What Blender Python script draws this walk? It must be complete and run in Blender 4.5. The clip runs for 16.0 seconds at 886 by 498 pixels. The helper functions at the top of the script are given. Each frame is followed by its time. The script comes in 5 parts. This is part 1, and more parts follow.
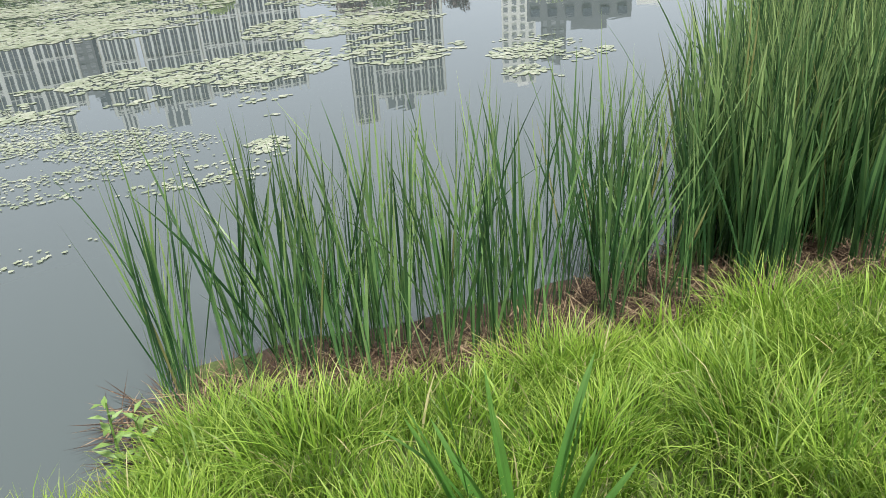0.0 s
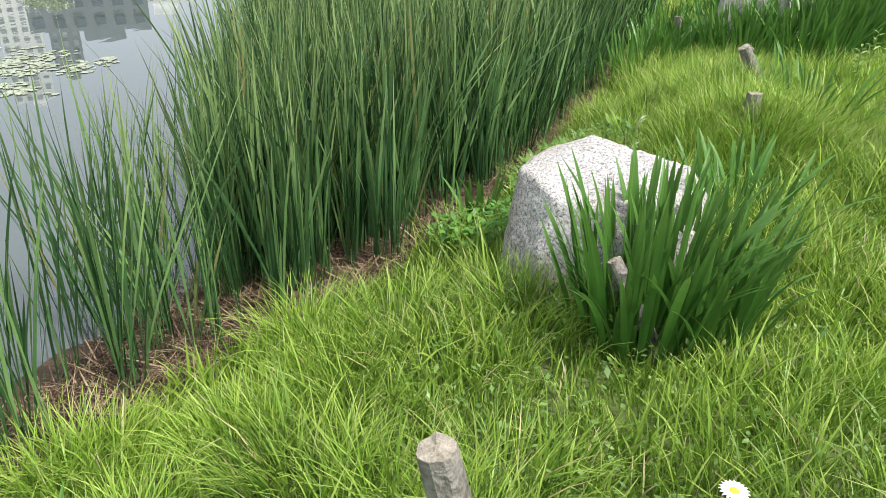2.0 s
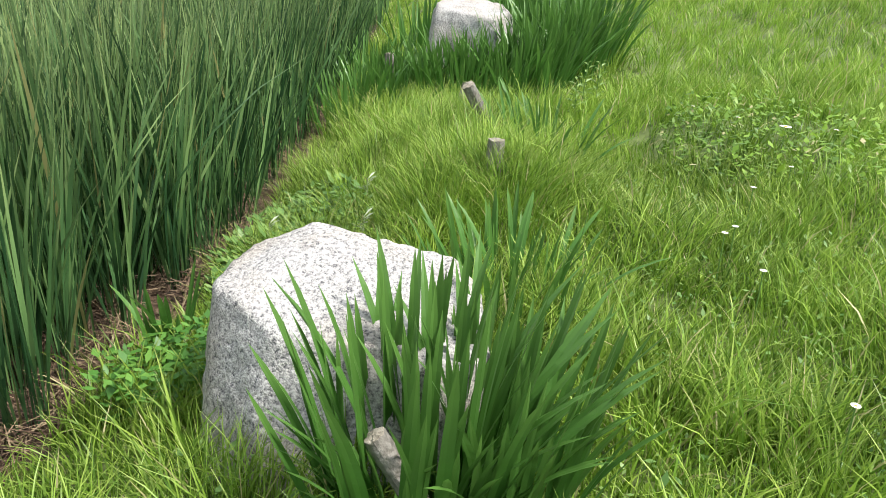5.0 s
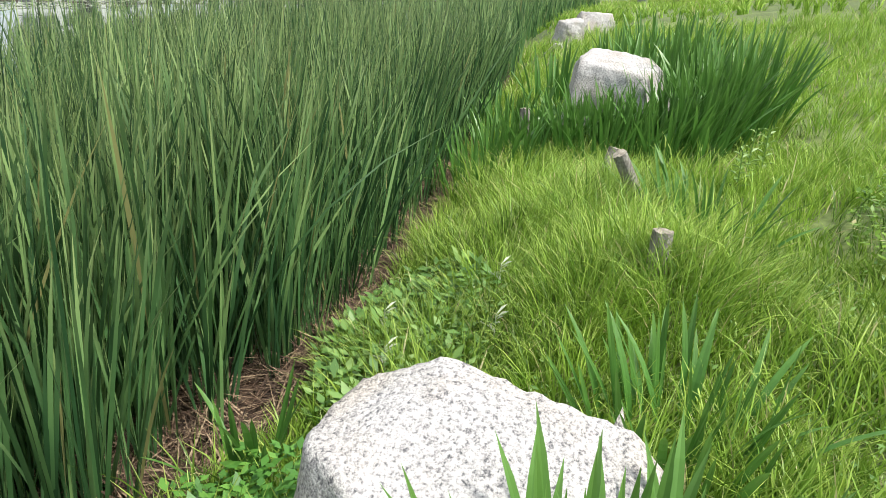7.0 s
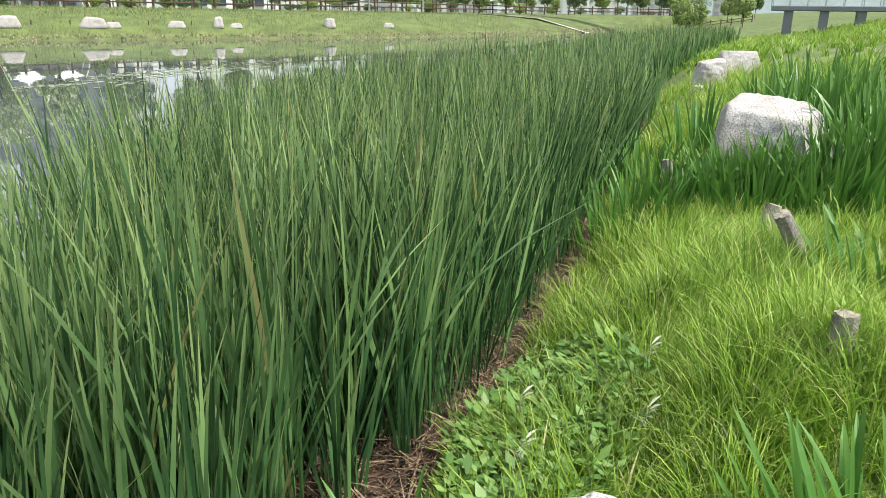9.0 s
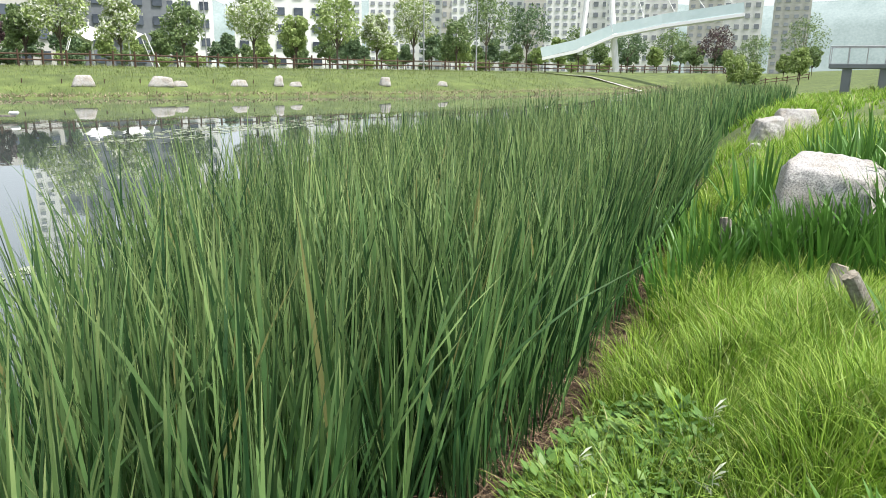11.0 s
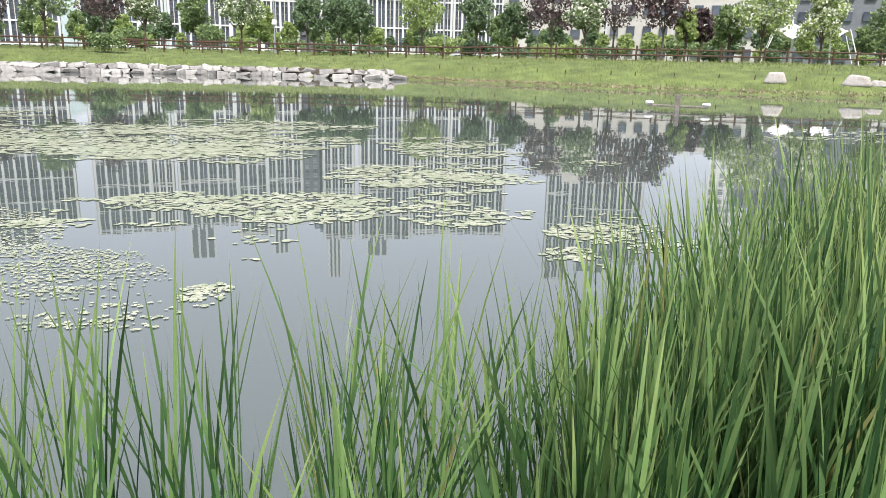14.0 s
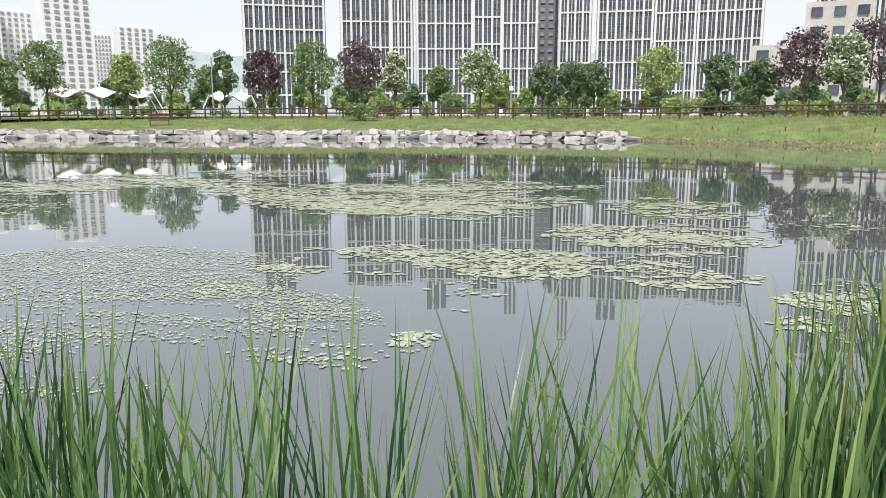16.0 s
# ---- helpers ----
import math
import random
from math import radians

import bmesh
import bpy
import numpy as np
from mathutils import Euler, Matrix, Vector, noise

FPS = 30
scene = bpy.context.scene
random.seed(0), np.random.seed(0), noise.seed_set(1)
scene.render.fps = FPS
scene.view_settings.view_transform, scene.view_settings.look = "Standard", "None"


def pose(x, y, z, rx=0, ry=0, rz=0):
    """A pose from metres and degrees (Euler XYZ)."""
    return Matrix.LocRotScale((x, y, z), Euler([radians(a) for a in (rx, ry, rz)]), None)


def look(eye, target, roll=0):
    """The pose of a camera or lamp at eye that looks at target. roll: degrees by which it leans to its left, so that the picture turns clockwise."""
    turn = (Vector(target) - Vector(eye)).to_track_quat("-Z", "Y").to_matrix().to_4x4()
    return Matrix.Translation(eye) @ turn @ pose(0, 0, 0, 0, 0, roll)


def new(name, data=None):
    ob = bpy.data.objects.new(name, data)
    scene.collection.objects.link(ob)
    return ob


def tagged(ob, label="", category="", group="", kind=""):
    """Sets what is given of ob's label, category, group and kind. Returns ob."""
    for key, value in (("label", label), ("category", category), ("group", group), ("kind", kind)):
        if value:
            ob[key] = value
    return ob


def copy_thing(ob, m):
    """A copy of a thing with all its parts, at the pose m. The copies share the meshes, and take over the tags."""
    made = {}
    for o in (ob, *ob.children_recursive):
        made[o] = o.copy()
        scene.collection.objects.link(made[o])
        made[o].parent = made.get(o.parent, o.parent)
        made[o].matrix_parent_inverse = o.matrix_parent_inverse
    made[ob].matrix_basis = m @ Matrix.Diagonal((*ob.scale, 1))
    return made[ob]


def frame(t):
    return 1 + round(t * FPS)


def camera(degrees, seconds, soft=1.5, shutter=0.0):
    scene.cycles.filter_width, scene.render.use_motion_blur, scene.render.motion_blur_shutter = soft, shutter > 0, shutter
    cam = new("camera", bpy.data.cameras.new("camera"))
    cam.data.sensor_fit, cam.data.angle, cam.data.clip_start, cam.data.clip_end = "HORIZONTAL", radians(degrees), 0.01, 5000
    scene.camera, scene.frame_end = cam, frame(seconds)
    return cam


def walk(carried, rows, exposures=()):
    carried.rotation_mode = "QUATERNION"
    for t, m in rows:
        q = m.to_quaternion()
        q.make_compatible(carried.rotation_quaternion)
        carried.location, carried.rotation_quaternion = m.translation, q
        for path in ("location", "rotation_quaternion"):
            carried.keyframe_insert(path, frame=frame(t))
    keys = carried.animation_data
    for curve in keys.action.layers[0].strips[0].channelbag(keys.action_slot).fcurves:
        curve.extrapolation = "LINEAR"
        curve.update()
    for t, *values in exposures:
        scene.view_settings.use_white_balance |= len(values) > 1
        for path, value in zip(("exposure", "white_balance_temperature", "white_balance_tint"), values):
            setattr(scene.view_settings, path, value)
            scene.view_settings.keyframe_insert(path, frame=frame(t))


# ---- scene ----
cam = camera(61.7, 16.0, soft=0.6)


PATH = [
    (0, (-1.888, -0.686, 1.816), (-0.873, 0.786, 0.92), -3.9),
    (0.5, (-1.818, -0.658, 1.775), (-0.419, 0.45, 0.871), -0.9),
    (1, (-1.69, -0.65, 1.738), (-0.112, 0.163, 0.815), 0.7),
    (1.5, (-1.568, -0.65, 1.735), (0.07, 0.036, 0.814), 1.3),
    (2, (-1.456, -0.596, 1.727), (0.232, -0.011, 0.828), 1.5),
    (2.5, (-1.32, -0.569, 1.703), (0.411, -0.125, 0.804), 1.7),
    (3, (-1.169, -0.556, 1.697), (0.585, -0.122, 0.838), 1.7),
    (3.5, (-1.044, -0.54, 1.664), (0.762, -0.258, 0.851), 1.9),
    (4, (-0.914, -0.536, 1.666), (0.92, -0.53, 0.869), 2.1),
    (4.2, (-0.849, -0.525, 1.637), (0.987, -0.58, 0.845), 2.2),
    (6.3, (-0.144, -0.422, 1.577), (1.697, -0.513, 0.8), 5.2),
    (6.5, (-0.102, -0.417, 1.585), (1.734, -0.39, 0.793), 4.4),
    (7, (-0.006, -0.354, 1.585), (1.856, -0.15, 0.885), 4.4),
    (7.5, (0.067, -0.333, 1.589), (1.918, 0.059, 0.942), 1.5),
    (8, (0.136, -0.318, 1.607), (1.934, 0.266, 0.953), 1.5),
    (8.5, (0.175, -0.305, 1.626), (1.978, 0.285, 0.991), 1.7),
    (9, (0.202, -0.286, 1.636), (2.024, 0.272, 1.03), 0.8),
    (9.2, (0.194, -0.282, 1.65), (2.034, 0.257, 1.08), 1.0),
    (11.3, (0.189, -0.258, 1.639), (1.983, 0.519, 1.216), 0.9),
    (11.5, (0.271, -0.366, 1.644), (1.997, 0.541, 1.198), 0.7),
    (12, (0.344, -0.468, 1.659), (1.967, 0.6, 1.186), 0.9),
    (12.5, (0.359, -0.398, 1.651), (1.745, 0.956, 1.154), 1.0),
    (13, (0.313, -0.386, 1.656), (1.415, 1.204, 1.148), 1.3),
    (13.5, (0.201, -0.34, 1.617), (1.037, 1.403, 1.107), 1.0),
    (14, (0.094, -0.315, 1.587), (0.764, 1.502, 1.086), 1.4),
    (14.5, (0.194, -0.32, 1.583), (0.611, 1.574, 1.096), 0.7),
    (15, (0.262, -0.396, 1.567), (0.456, 1.536, 1.086), 0.0),
    (15.5, (0.236, -0.34, 1.544), (0.317, 1.612, 1.115), -0.3),
    (16, (0.255, -0.324, 1.543), (0.333, 1.644, 1.195), -0.0),
]
walk(cam, [(t, look(eye, target, roll)) for t, eye, target, roll in PATH],
     exposures=((0.0, 0.62, 6500, 10), (1.0, 0.74, 6500, 11), (3.5, 0.8, 6500, 10), (9.0, 0.84, 6500, 10), (12.5, 0.76, 6500, 10), (14.0, 0.84, 6500, 15), (14.5, 0.84, 6500, 17), (15.0, 0.56, 6500, 17), (16.0, 0.6, 6500, 17)))

# ---- world and light ----
world = bpy.data.worlds.new("overcast_sky")
scene.world = world
world.use_nodes = True
wn = world.node_tree
sky = wn.nodes.new("ShaderNodeTexSky")
sky.sky_type = "NISHITA"
sky.sun_disc = False
sky.sun_elevation, sky.sun_rotation = radians(60), radians(192)
sky.air_density, sky.dust_density, sky.ozone_density = 1.0, 1.5, 1.0
dim = wn.nodes.new("ShaderNodeVectorMath")
dim.operation = "SCALE"
dim.inputs["Scale"].default_value = 0.12
veil = wn.nodes.new("ShaderNodeMix")
veil.data_type = "RGBA"
veil.inputs["Factor"].default_value = 0.8
veil.inputs[7].default_value = (0.62, 0.66, 0.71, 1)
wn.links.new(sky.outputs[0], dim.inputs[0])
wn.links.new(dim.outputs[0], veil.inputs[6])
wn.links.new(veil.outputs[2], wn.nodes["Background"].inputs[0])
wn.nodes["Background"].inputs[1].default_value = 1.0
sun = new("sun", bpy.data.lights.new("sun", "SUN"))
sun.data.energy, sun.data.angle, sun.data.color = 3.7, radians(12), (1.0, 0.96, 0.9)
sun.matrix_world = look((0, 0, 60), Vector((0, 0, 60)) - Vector((math.cos(radians(60)) * math.sin(radians(192)), math.cos(radians(60)) * math.cos(radians(192)), math.sin(radians(60)))))

rng = np.random.default_rng(7)
rnd = random.Random(11)


# ---- materials ----
def nodes_of(name):
    m = bpy.data.materials.new(name)
    m.use_nodes = True
    return m, m.node_tree.nodes, m.node_tree.links, m.node_tree.nodes["Principled BSDF"]


def ramp(n, stops):
    r = n.new("ShaderNodeValToRGB")
    e = r.color_ramp.elements
    while len(e) < len(stops):
        e.new(0.5)
    for k, (p, c) in zip(e, stops):
        k.position, k.color = p, (*c, 1)
    return r


def surface(name, stops, scale=5.0, rough=0.8, bump=0.3, fine=60.0, metal=0.0, detail=6.0, spec=0.4, dist=0.02, per=None):
    """Two scales of noise drive the colour ramp, the fine one also the relief; per: 'object' or 'island' variation."""
    m, n, l, b = nodes_of(name)
    co = n.new("ShaderNodeTexCoord")
    a, f = n.new("ShaderNodeTexNoise"), n.new("ShaderNodeTexNoise")
    a.inputs["Scale"].default_value, a.inputs["Detail"].default_value = scale, detail
    f.inputs["Scale"].default_value, f.inputs["Detail"].default_value = fine, 4.0
    l.new(co.outputs["Object"], a.inputs["Vector"])
    l.new(co.outputs["Object"], f.inputs["Vector"])
    mix = n.new("ShaderNodeMath")
    mix.operation = "MULTIPLY_ADD"
    mix.inputs[1].default_value = 0.45
    l.new(f.outputs["Fac"], mix.inputs[0])
    add = n.new("ShaderNodeMath")
    add.operation = "MULTIPLY_ADD"
    add.inputs[1].default_value = 0.55
    add.inputs[2].default_value = 0.0
    l.new(a.outputs["Fac"], add.inputs[0])
    l.new(add.outputs[0], mix.inputs[2])
    fac = mix.outputs[0]
    if per:
        info = n.new("ShaderNodeObjectInfo") if per == "object" else n.new("ShaderNodeNewGeometry")
        shift = n.new("ShaderNodeMath")
        shift.operation = "MULTIPLY_ADD"
        shift.inputs[1].default_value = 0.3
        l.new(info.outputs["Random" if per == "object" else "Random Per Island"], shift.inputs[0])
        back = n.new("ShaderNodeMath")
        back.operation = "SUBTRACT"
        back.inputs[1].default_value = 0.15
        l.new(fac, back.inputs[0])
        l.new(back.outputs[0], shift.inputs[2])
        fac = shift.outputs[0]
    r = ramp(n, stops)
    l.new(fac, r.inputs[0])
    l.new(r.outputs[0], b.inputs["Base Color"])
    b.inputs["Roughness"].default_value, b.inputs["Metallic"].default_value = rough, metal
    b.inputs["Specular IOR Level"].default_value = spec
    if bump:
        bp = n.new("ShaderNodeBump")
        bp.inputs["Strength"].default_value, bp.inputs["Distance"].default_value = bump, dist
        l.new(fac, bp.inputs["Height"])
        l.new(bp.outputs[0], b.inputs["Normal"])
    return m


def foliage(name, low, mid, high, tip=None, rough=0.5, through_light=0.25, patch=1.2, dry=None, share=0.05, sharp=3.0, vary=0.55):
    """Leaf colour by leaf, by patch of ground and along the blade, with some light passing through."""
    m, n, l, b = nodes_of(name)
    geo, co = n.new("ShaderNodeNewGeometry"), n.new("ShaderNodeTexCoord")
    no = n.new("ShaderNodeTexNoise")
    no.inputs["Scale"].default_value, no.inputs["Detail"].default_value = patch, 3.0
    l.new(co.outputs["Object"], no.inputs["Vector"])
    mx = n.new("ShaderNodeMath")
    mx.operation = "MULTIPLY_ADD"
    mx.inputs[1].default_value = vary
    half = n.new("ShaderNodeMath")
    half.operation = "MULTIPLY_ADD"
    half.inputs[1].default_value, half.inputs[2].default_value = 0.9, 0.055 - vary / 2
    l.new(no.outputs["Fac"], half.inputs[0])
    l.new(geo.outputs["Random Per Island"], mx.inputs[0])
    l.new(half.outputs[0], mx.inputs[2])
    r = ramp(n, [(0.12, low), (0.5, mid), (0.9, high)])
    l.new(mx.outputs[0], r.inputs[0])
    col = r.outputs[0]
    if tip:
        at = n.new("ShaderNodeAttribute")
        at.attribute_name = "along"
        pw = n.new("ShaderNodeMath")
        pw.operation = "POWER"
        pw.inputs[1].default_value = sharp
        l.new(at.outputs["Fac"], pw.inputs[0])
        sc = n.new("ShaderNodeMath")
        sc.operation = "MULTIPLY"
        l.new(pw.outputs[0], sc.inputs[0])
        l.new(geo.outputs["Random Per Island"], sc.inputs[1])
        mc = n.new("ShaderNodeMix")
        mc.data_type = "RGBA"
        l.new(sc.outputs[0], mc.inputs["Factor"])
        l.new(col, mc.inputs[6])
        mc.inputs[7].default_value = (*tip, 1)
        col = mc.outputs[2]
    if dry:
        few = n.new("ShaderNodeMath")
        few.operation = "LESS_THAN"
        few.inputs[1].default_value = share
        wn2 = n.new("ShaderNodeTexWhiteNoise")
        wn2.noise_dimensions = "1D"
        l.new(geo.outputs["Random Per Island"], wn2.inputs["W"])
        l.new(wn2.outputs["Value"], few.inputs[0])
        md = n.new("ShaderNodeMix")
        md.data_type = "RGBA"
        l.new(few.outputs[0], md.inputs["Factor"])
        l.new(col, md.inputs[6])
        md.inputs[7].default_value = (*dry, 1)
        col = md.outputs[2]
    l.new(col, b.inputs["Base Color"])
    b.inputs["Roughness"].default_value = rough
    b.inputs["Specular IOR Level"].default_value = 0.35
    tr = n.new("ShaderNodeBsdfTranslucent")
    l.new(col, tr.inputs["Color"])
    ms = n.new("ShaderNodeMixShader")
    ms.inputs[0].default_value = through_light
    l.new(b.outputs[0], ms.inputs[1])
    l.new(tr.outputs[0], ms.inputs[2])
    l.new(ms.outputs[0], n["Material Output"].inputs["Surface"])
    return m


M_ground = surface("bank_soil_and_turf", [(0.3, (0.04, 0.055, 0.018)), (0.5, (0.1, 0.135, 0.038)), (0.7, (0.18, 0.235, 0.065))], 0.9, 0.9, 0.6, 22.0)
M_litter = surface("dead_reed_litter", [(0.3, (0.018, 0.012, 0.008)), (0.5, (0.085, 0.05, 0.03)), (0.7, (0.36, 0.27, 0.17))], 12, 0.85, 0.5, 90, per="island")
M_straw = surface("dry_straw", [(0.3, (0.16, 0.13, 0.08)), (0.5, (0.32, 0.27, 0.18)), (0.7, (0.48, 0.42, 0.3))], 6, 0.9, 0, 40, per="island")
M_mud = surface("dark_mud", [(0.3, (0.018, 0.013, 0.009)), (0.5, (0.06, 0.038, 0.024)), (0.72, (0.14, 0.085, 0.05))], 9, 0.8, 0.7, 60)
M_silver = foliage("silvery_leaf", (0.35, 0.4, 0.28), (0.48, 0.53, 0.4), (0.6, 0.64, 0.52), None, 0.6, 0.2, 2.0)
M_fargrass = foliage("far_bank_grass", (0.1, 0.145, 0.04), (0.19, 0.245, 0.075), (0.3, 0.34, 0.13), (0.4, 0.38, 0.2), 0.6, 0.2, 0.25)
M_grass = foliage("bank_grass", (0.045, 0.11, 0.012), (0.15, 0.28, 0.027), (0.29, 0.455, 0.052), (0.46, 0.53, 0.15), 0.42, 0.3, 1.6, (0.5, 0.46, 0.24), 0.03)
M_sedge = foliage("sedge_leaf", (0.08, 0.18, 0.02), (0.215, 0.38, 0.04), (0.36, 0.54, 0.07), (0.46, 0.52, 0.14), 0.45, 0.3, 2.2, (0.5, 0.45, 0.22), 0.03)
M_tuft = foliage("fine_sedge", (0.09, 0.2, 0.022), (0.23, 0.4, 0.042), (0.38, 0.56, 0.075), (0.48, 0.55, 0.15), 0.45, 0.3, 1.4, (0.55, 0.5, 0.26), 0.04)
M_reed = foliage("reed_leaf", (0.024, 0.07, 0.025), (0.076, 0.178, 0.06), (0.21, 0.36, 0.122), (0.36, 0.41, 0.17), 0.34, 0.26, 2.0, (0.28, 0.28, 0.11), 0.01, 5.0, 0.82)
M_iris = foliage("iris_leaf", (0.04, 0.115, 0.022), (0.085, 0.225, 0.038), (0.17, 0.345, 0.06), (0.24, 0.37, 0.09), 0.36, 0.28, 2.0)
M_weed = foliage("weed_leaf", (0.07, 0.16, 0.035), (0.15, 0.28, 0.065), (0.3, 0.42, 0.14), None, 0.45, 0.25, 2.0)
M_petal = surface("white_petal", [(0.3, (0.75, 0.75, 0.7)), (0.7, (0.85, 0.85, 0.82))], 30, 0.6, 0)
M_yolk = surface("yellow_flower_disc", [(0.3, (0.6, 0.4, 0.03)), (0.7, (0.75, 0.52, 0.05))], 80, 0.8, 0.4)
M_wood = surface("weathered_wood", [(0.3, (0.07, 0.062, 0.052)), (0.5, (0.2, 0.183, 0.158)), (0.72, (0.35, 0.33, 0.295))], 9, 0.9, 0.7, 70)
M_fence = surface("brown_timber", [(0.3, (0.035, 0.022, 0.015)), (0.6, (0.085, 0.05, 0.032)), (0.8, (0.14, 0.09, 0.06))], 4, 0.8, 0.4, 40)
M_wallstone = surface("wall_stone", [(0.3, (0.17, 0.165, 0.155)), (0.5, (0.33, 0.32, 0.3)), (0.7, (0.5, 0.485, 0.455))], 1.8, 0.85, 0.5, 14, per="object")
M_rib = surface("white_cladding", [(0.3, (0.52, 0.54, 0.55)), (0.7, (0.66, 0.67, 0.67))], 0.06, 0.6, 0, 1.0)
M_beige = surface("beige_cladding", [(0.3, (0.42, 0.41, 0.38)), (0.7, (0.54, 0.53, 0.5))], 0.06, 0.7, 0, 1.0)
M_spandrel = surface("grey_spandrel", [(0.3, (0.13, 0.145, 0.16)), (0.7, (0.2, 0.215, 0.235))], 0.08, 0.5, 0, 1.0)
# Wall colour lightened to carry the haze over distant blocks.
M_pale = surface("pale_apartment_wall", [(0.3, (0.68, 0.69, 0.68)), (0.7, (0.78, 0.78, 0.77))], 0.05, 0.8, 0, 1.0)
M_glass = surface("dark_window_glass", [(0.3, (0.03, 0.04, 0.055)), (0.7, (0.09, 0.11, 0.14))], 0.15, 0.12, 0, 0.8, spec=0.6, per="object")
# Dark tower cladding, lifted towards blue in its colour for distance haze.
M_darkwall = surface("haze_lifted_dark_cladding", [(0.3, (0.085, 0.1, 0.125)), (0.7, (0.14, 0.16, 0.19))], 0.08, 0.4, 0, 1.0)
# Panes of far buildings: distance haze is put into their paler colour.
M_hazeglass = surface("haze_paled_window_glass", [(0.3, (0.2, 0.22, 0.25)), (0.7, (0.32, 0.34, 0.37))], 0.15, 0.3, 0, 0.8, per="object")
M_bark = surface("bark", [(0.3, (0.05, 0.04, 0.03)), (0.7, (0.16, 0.13, 0.1))], 6, 0.9, 0.6, 40)
M_metal = surface("galvanised_steel", [(0.3, (0.3, 0.31, 0.32)), (0.7, (0.48, 0.49, 0.5))], 3, 0.45, 0.05, 40, metal=0.6)
M_whitepaint = surface("white_membrane", [(0.3, (0.74, 0.74, 0.73)), (0.7, (0.82, 0.82, 0.82))], 0.5, 0.55, 0.05, 10)
M_path = surface("pale_paving", [(0.3, (0.42, 0.4, 0.37)), (0.7, (0.55, 0.53, 0.5))], 0.4, 0.85, 0.1, 8)
M_hill = surface("haze_tinted_wooded_hill", [(0.3, (0.2, 0.26, 0.25)), (0.7, (0.32, 0.38, 0.38))], 0.03, 0.95, 0, 0.3)
M_lily = surface("lily_pad", [(0.3, (0.19, 0.23, 0.13)), (0.5, (0.28, 0.31, 0.2)), (0.7, (0.4, 0.41, 0.31))], 3, 0.25, 0.1, 30, per="island")
# Green and dark green crowns have haze mixed in: lighter, duller colour.
T_green = foliage("hazed_green_crown", (0.085, 0.14, 0.06), (0.175, 0.25, 0.1), (0.28, 0.36, 0.16), None, 0.55, 0.25, 0.8)
T_lime = foliage("lime_crown", (0.17, 0.24, 0.08), (0.29, 0.38, 0.13), (0.42, 0.5, 0.2), None, 0.55, 0.25, 0.8)
T_dark = foliage("hazed_dark_green_crown", (0.07, 0.12, 0.065), (0.13, 0.2, 0.1), (0.21, 0.29, 0.145), None, 0.55, 0.2, 0.8)
T_purple = foliage("purple_crown", (0.045, 0.035, 0.038), (0.1, 0.07, 0.075), (0.18, 0.12, 0.115), None, 0.5, 0.2, 0.8)
T_white = foliage("white_blossom", (0.5, 0.54, 0.4), (0.7, 0.72, 0.6), (0.82, 0.82, 0.76), None, 0.7, 0.2, 0.8)


def granite(name):
    m, n, l, b = nodes_of(name)
    co = n.new("ShaderNodeTexCoord")
    big, mid, sp = (n.new("ShaderNodeTexNoise") for _ in range(3))
    for t, s, d in ((big, 4.0, 5.0), (mid, 90.0, 6.0), (sp, 200.0, 2.0)):
        t.inputs["Scale"].default_value, t.inputs["Detail"].default_value = s, d
        l.new(co.outputs["Object"], t.inputs["Vector"])
    mul = n.new("ShaderNodeMath")
    mul.operation = "MULTIPLY_ADD"
    mul.inputs[1].default_value = 0.6
    l.new(mid.outputs["Fac"], mul.inputs[0])
    m2 = n.new("ShaderNodeMath")
    m2.operation = "MULTIPLY"
    m2.inputs[1].default_value = 0.4
    l.new(sp.outputs["Fac"], m2.inputs[0])
    l.new(m2.outputs[0], mul.inputs[2])
    r = ramp(n, [(0.36, (0.1, 0.1, 0.105)), (0.43, (0.28, 0.27, 0.265)), (0.52, (0.45, 0.435, 0.415)), (0.64, (0.6, 0.585, 0.56))])
    l.new(mul.outputs[0], r.inputs[0])
    stain = ramp(n, [(0.4, (1, 1, 1)), (0.62, (0.86, 0.81, 0.74))])
    l.new(big.outputs["Fac"], stain.inputs[0])
    mc = n.new("ShaderNodeMix")
    mc.data_type, mc.blend_type = "RGBA", "MULTIPLY"
    mc.inputs["Factor"].default_value = 1.0
    l.new(r.outputs[0], mc.inputs[6])
    l.new(stain.outputs[0], mc.inputs[7])
    l.new(mc.outputs[2], b.inputs["Base Color"])
    b.inputs["Roughness"].default_value = 0.85
    bp = n.new("ShaderNodeBump")
    bp.inputs["Strength"].default_value, bp.inputs["Distance"].default_value = 0.7, 0.012
    l.new(mul.outputs[0], bp.inputs["Height"])
    l.new(bp.outputs[0], b.inputs["Normal"])
    return m


M_granite = granite("pale_granite")


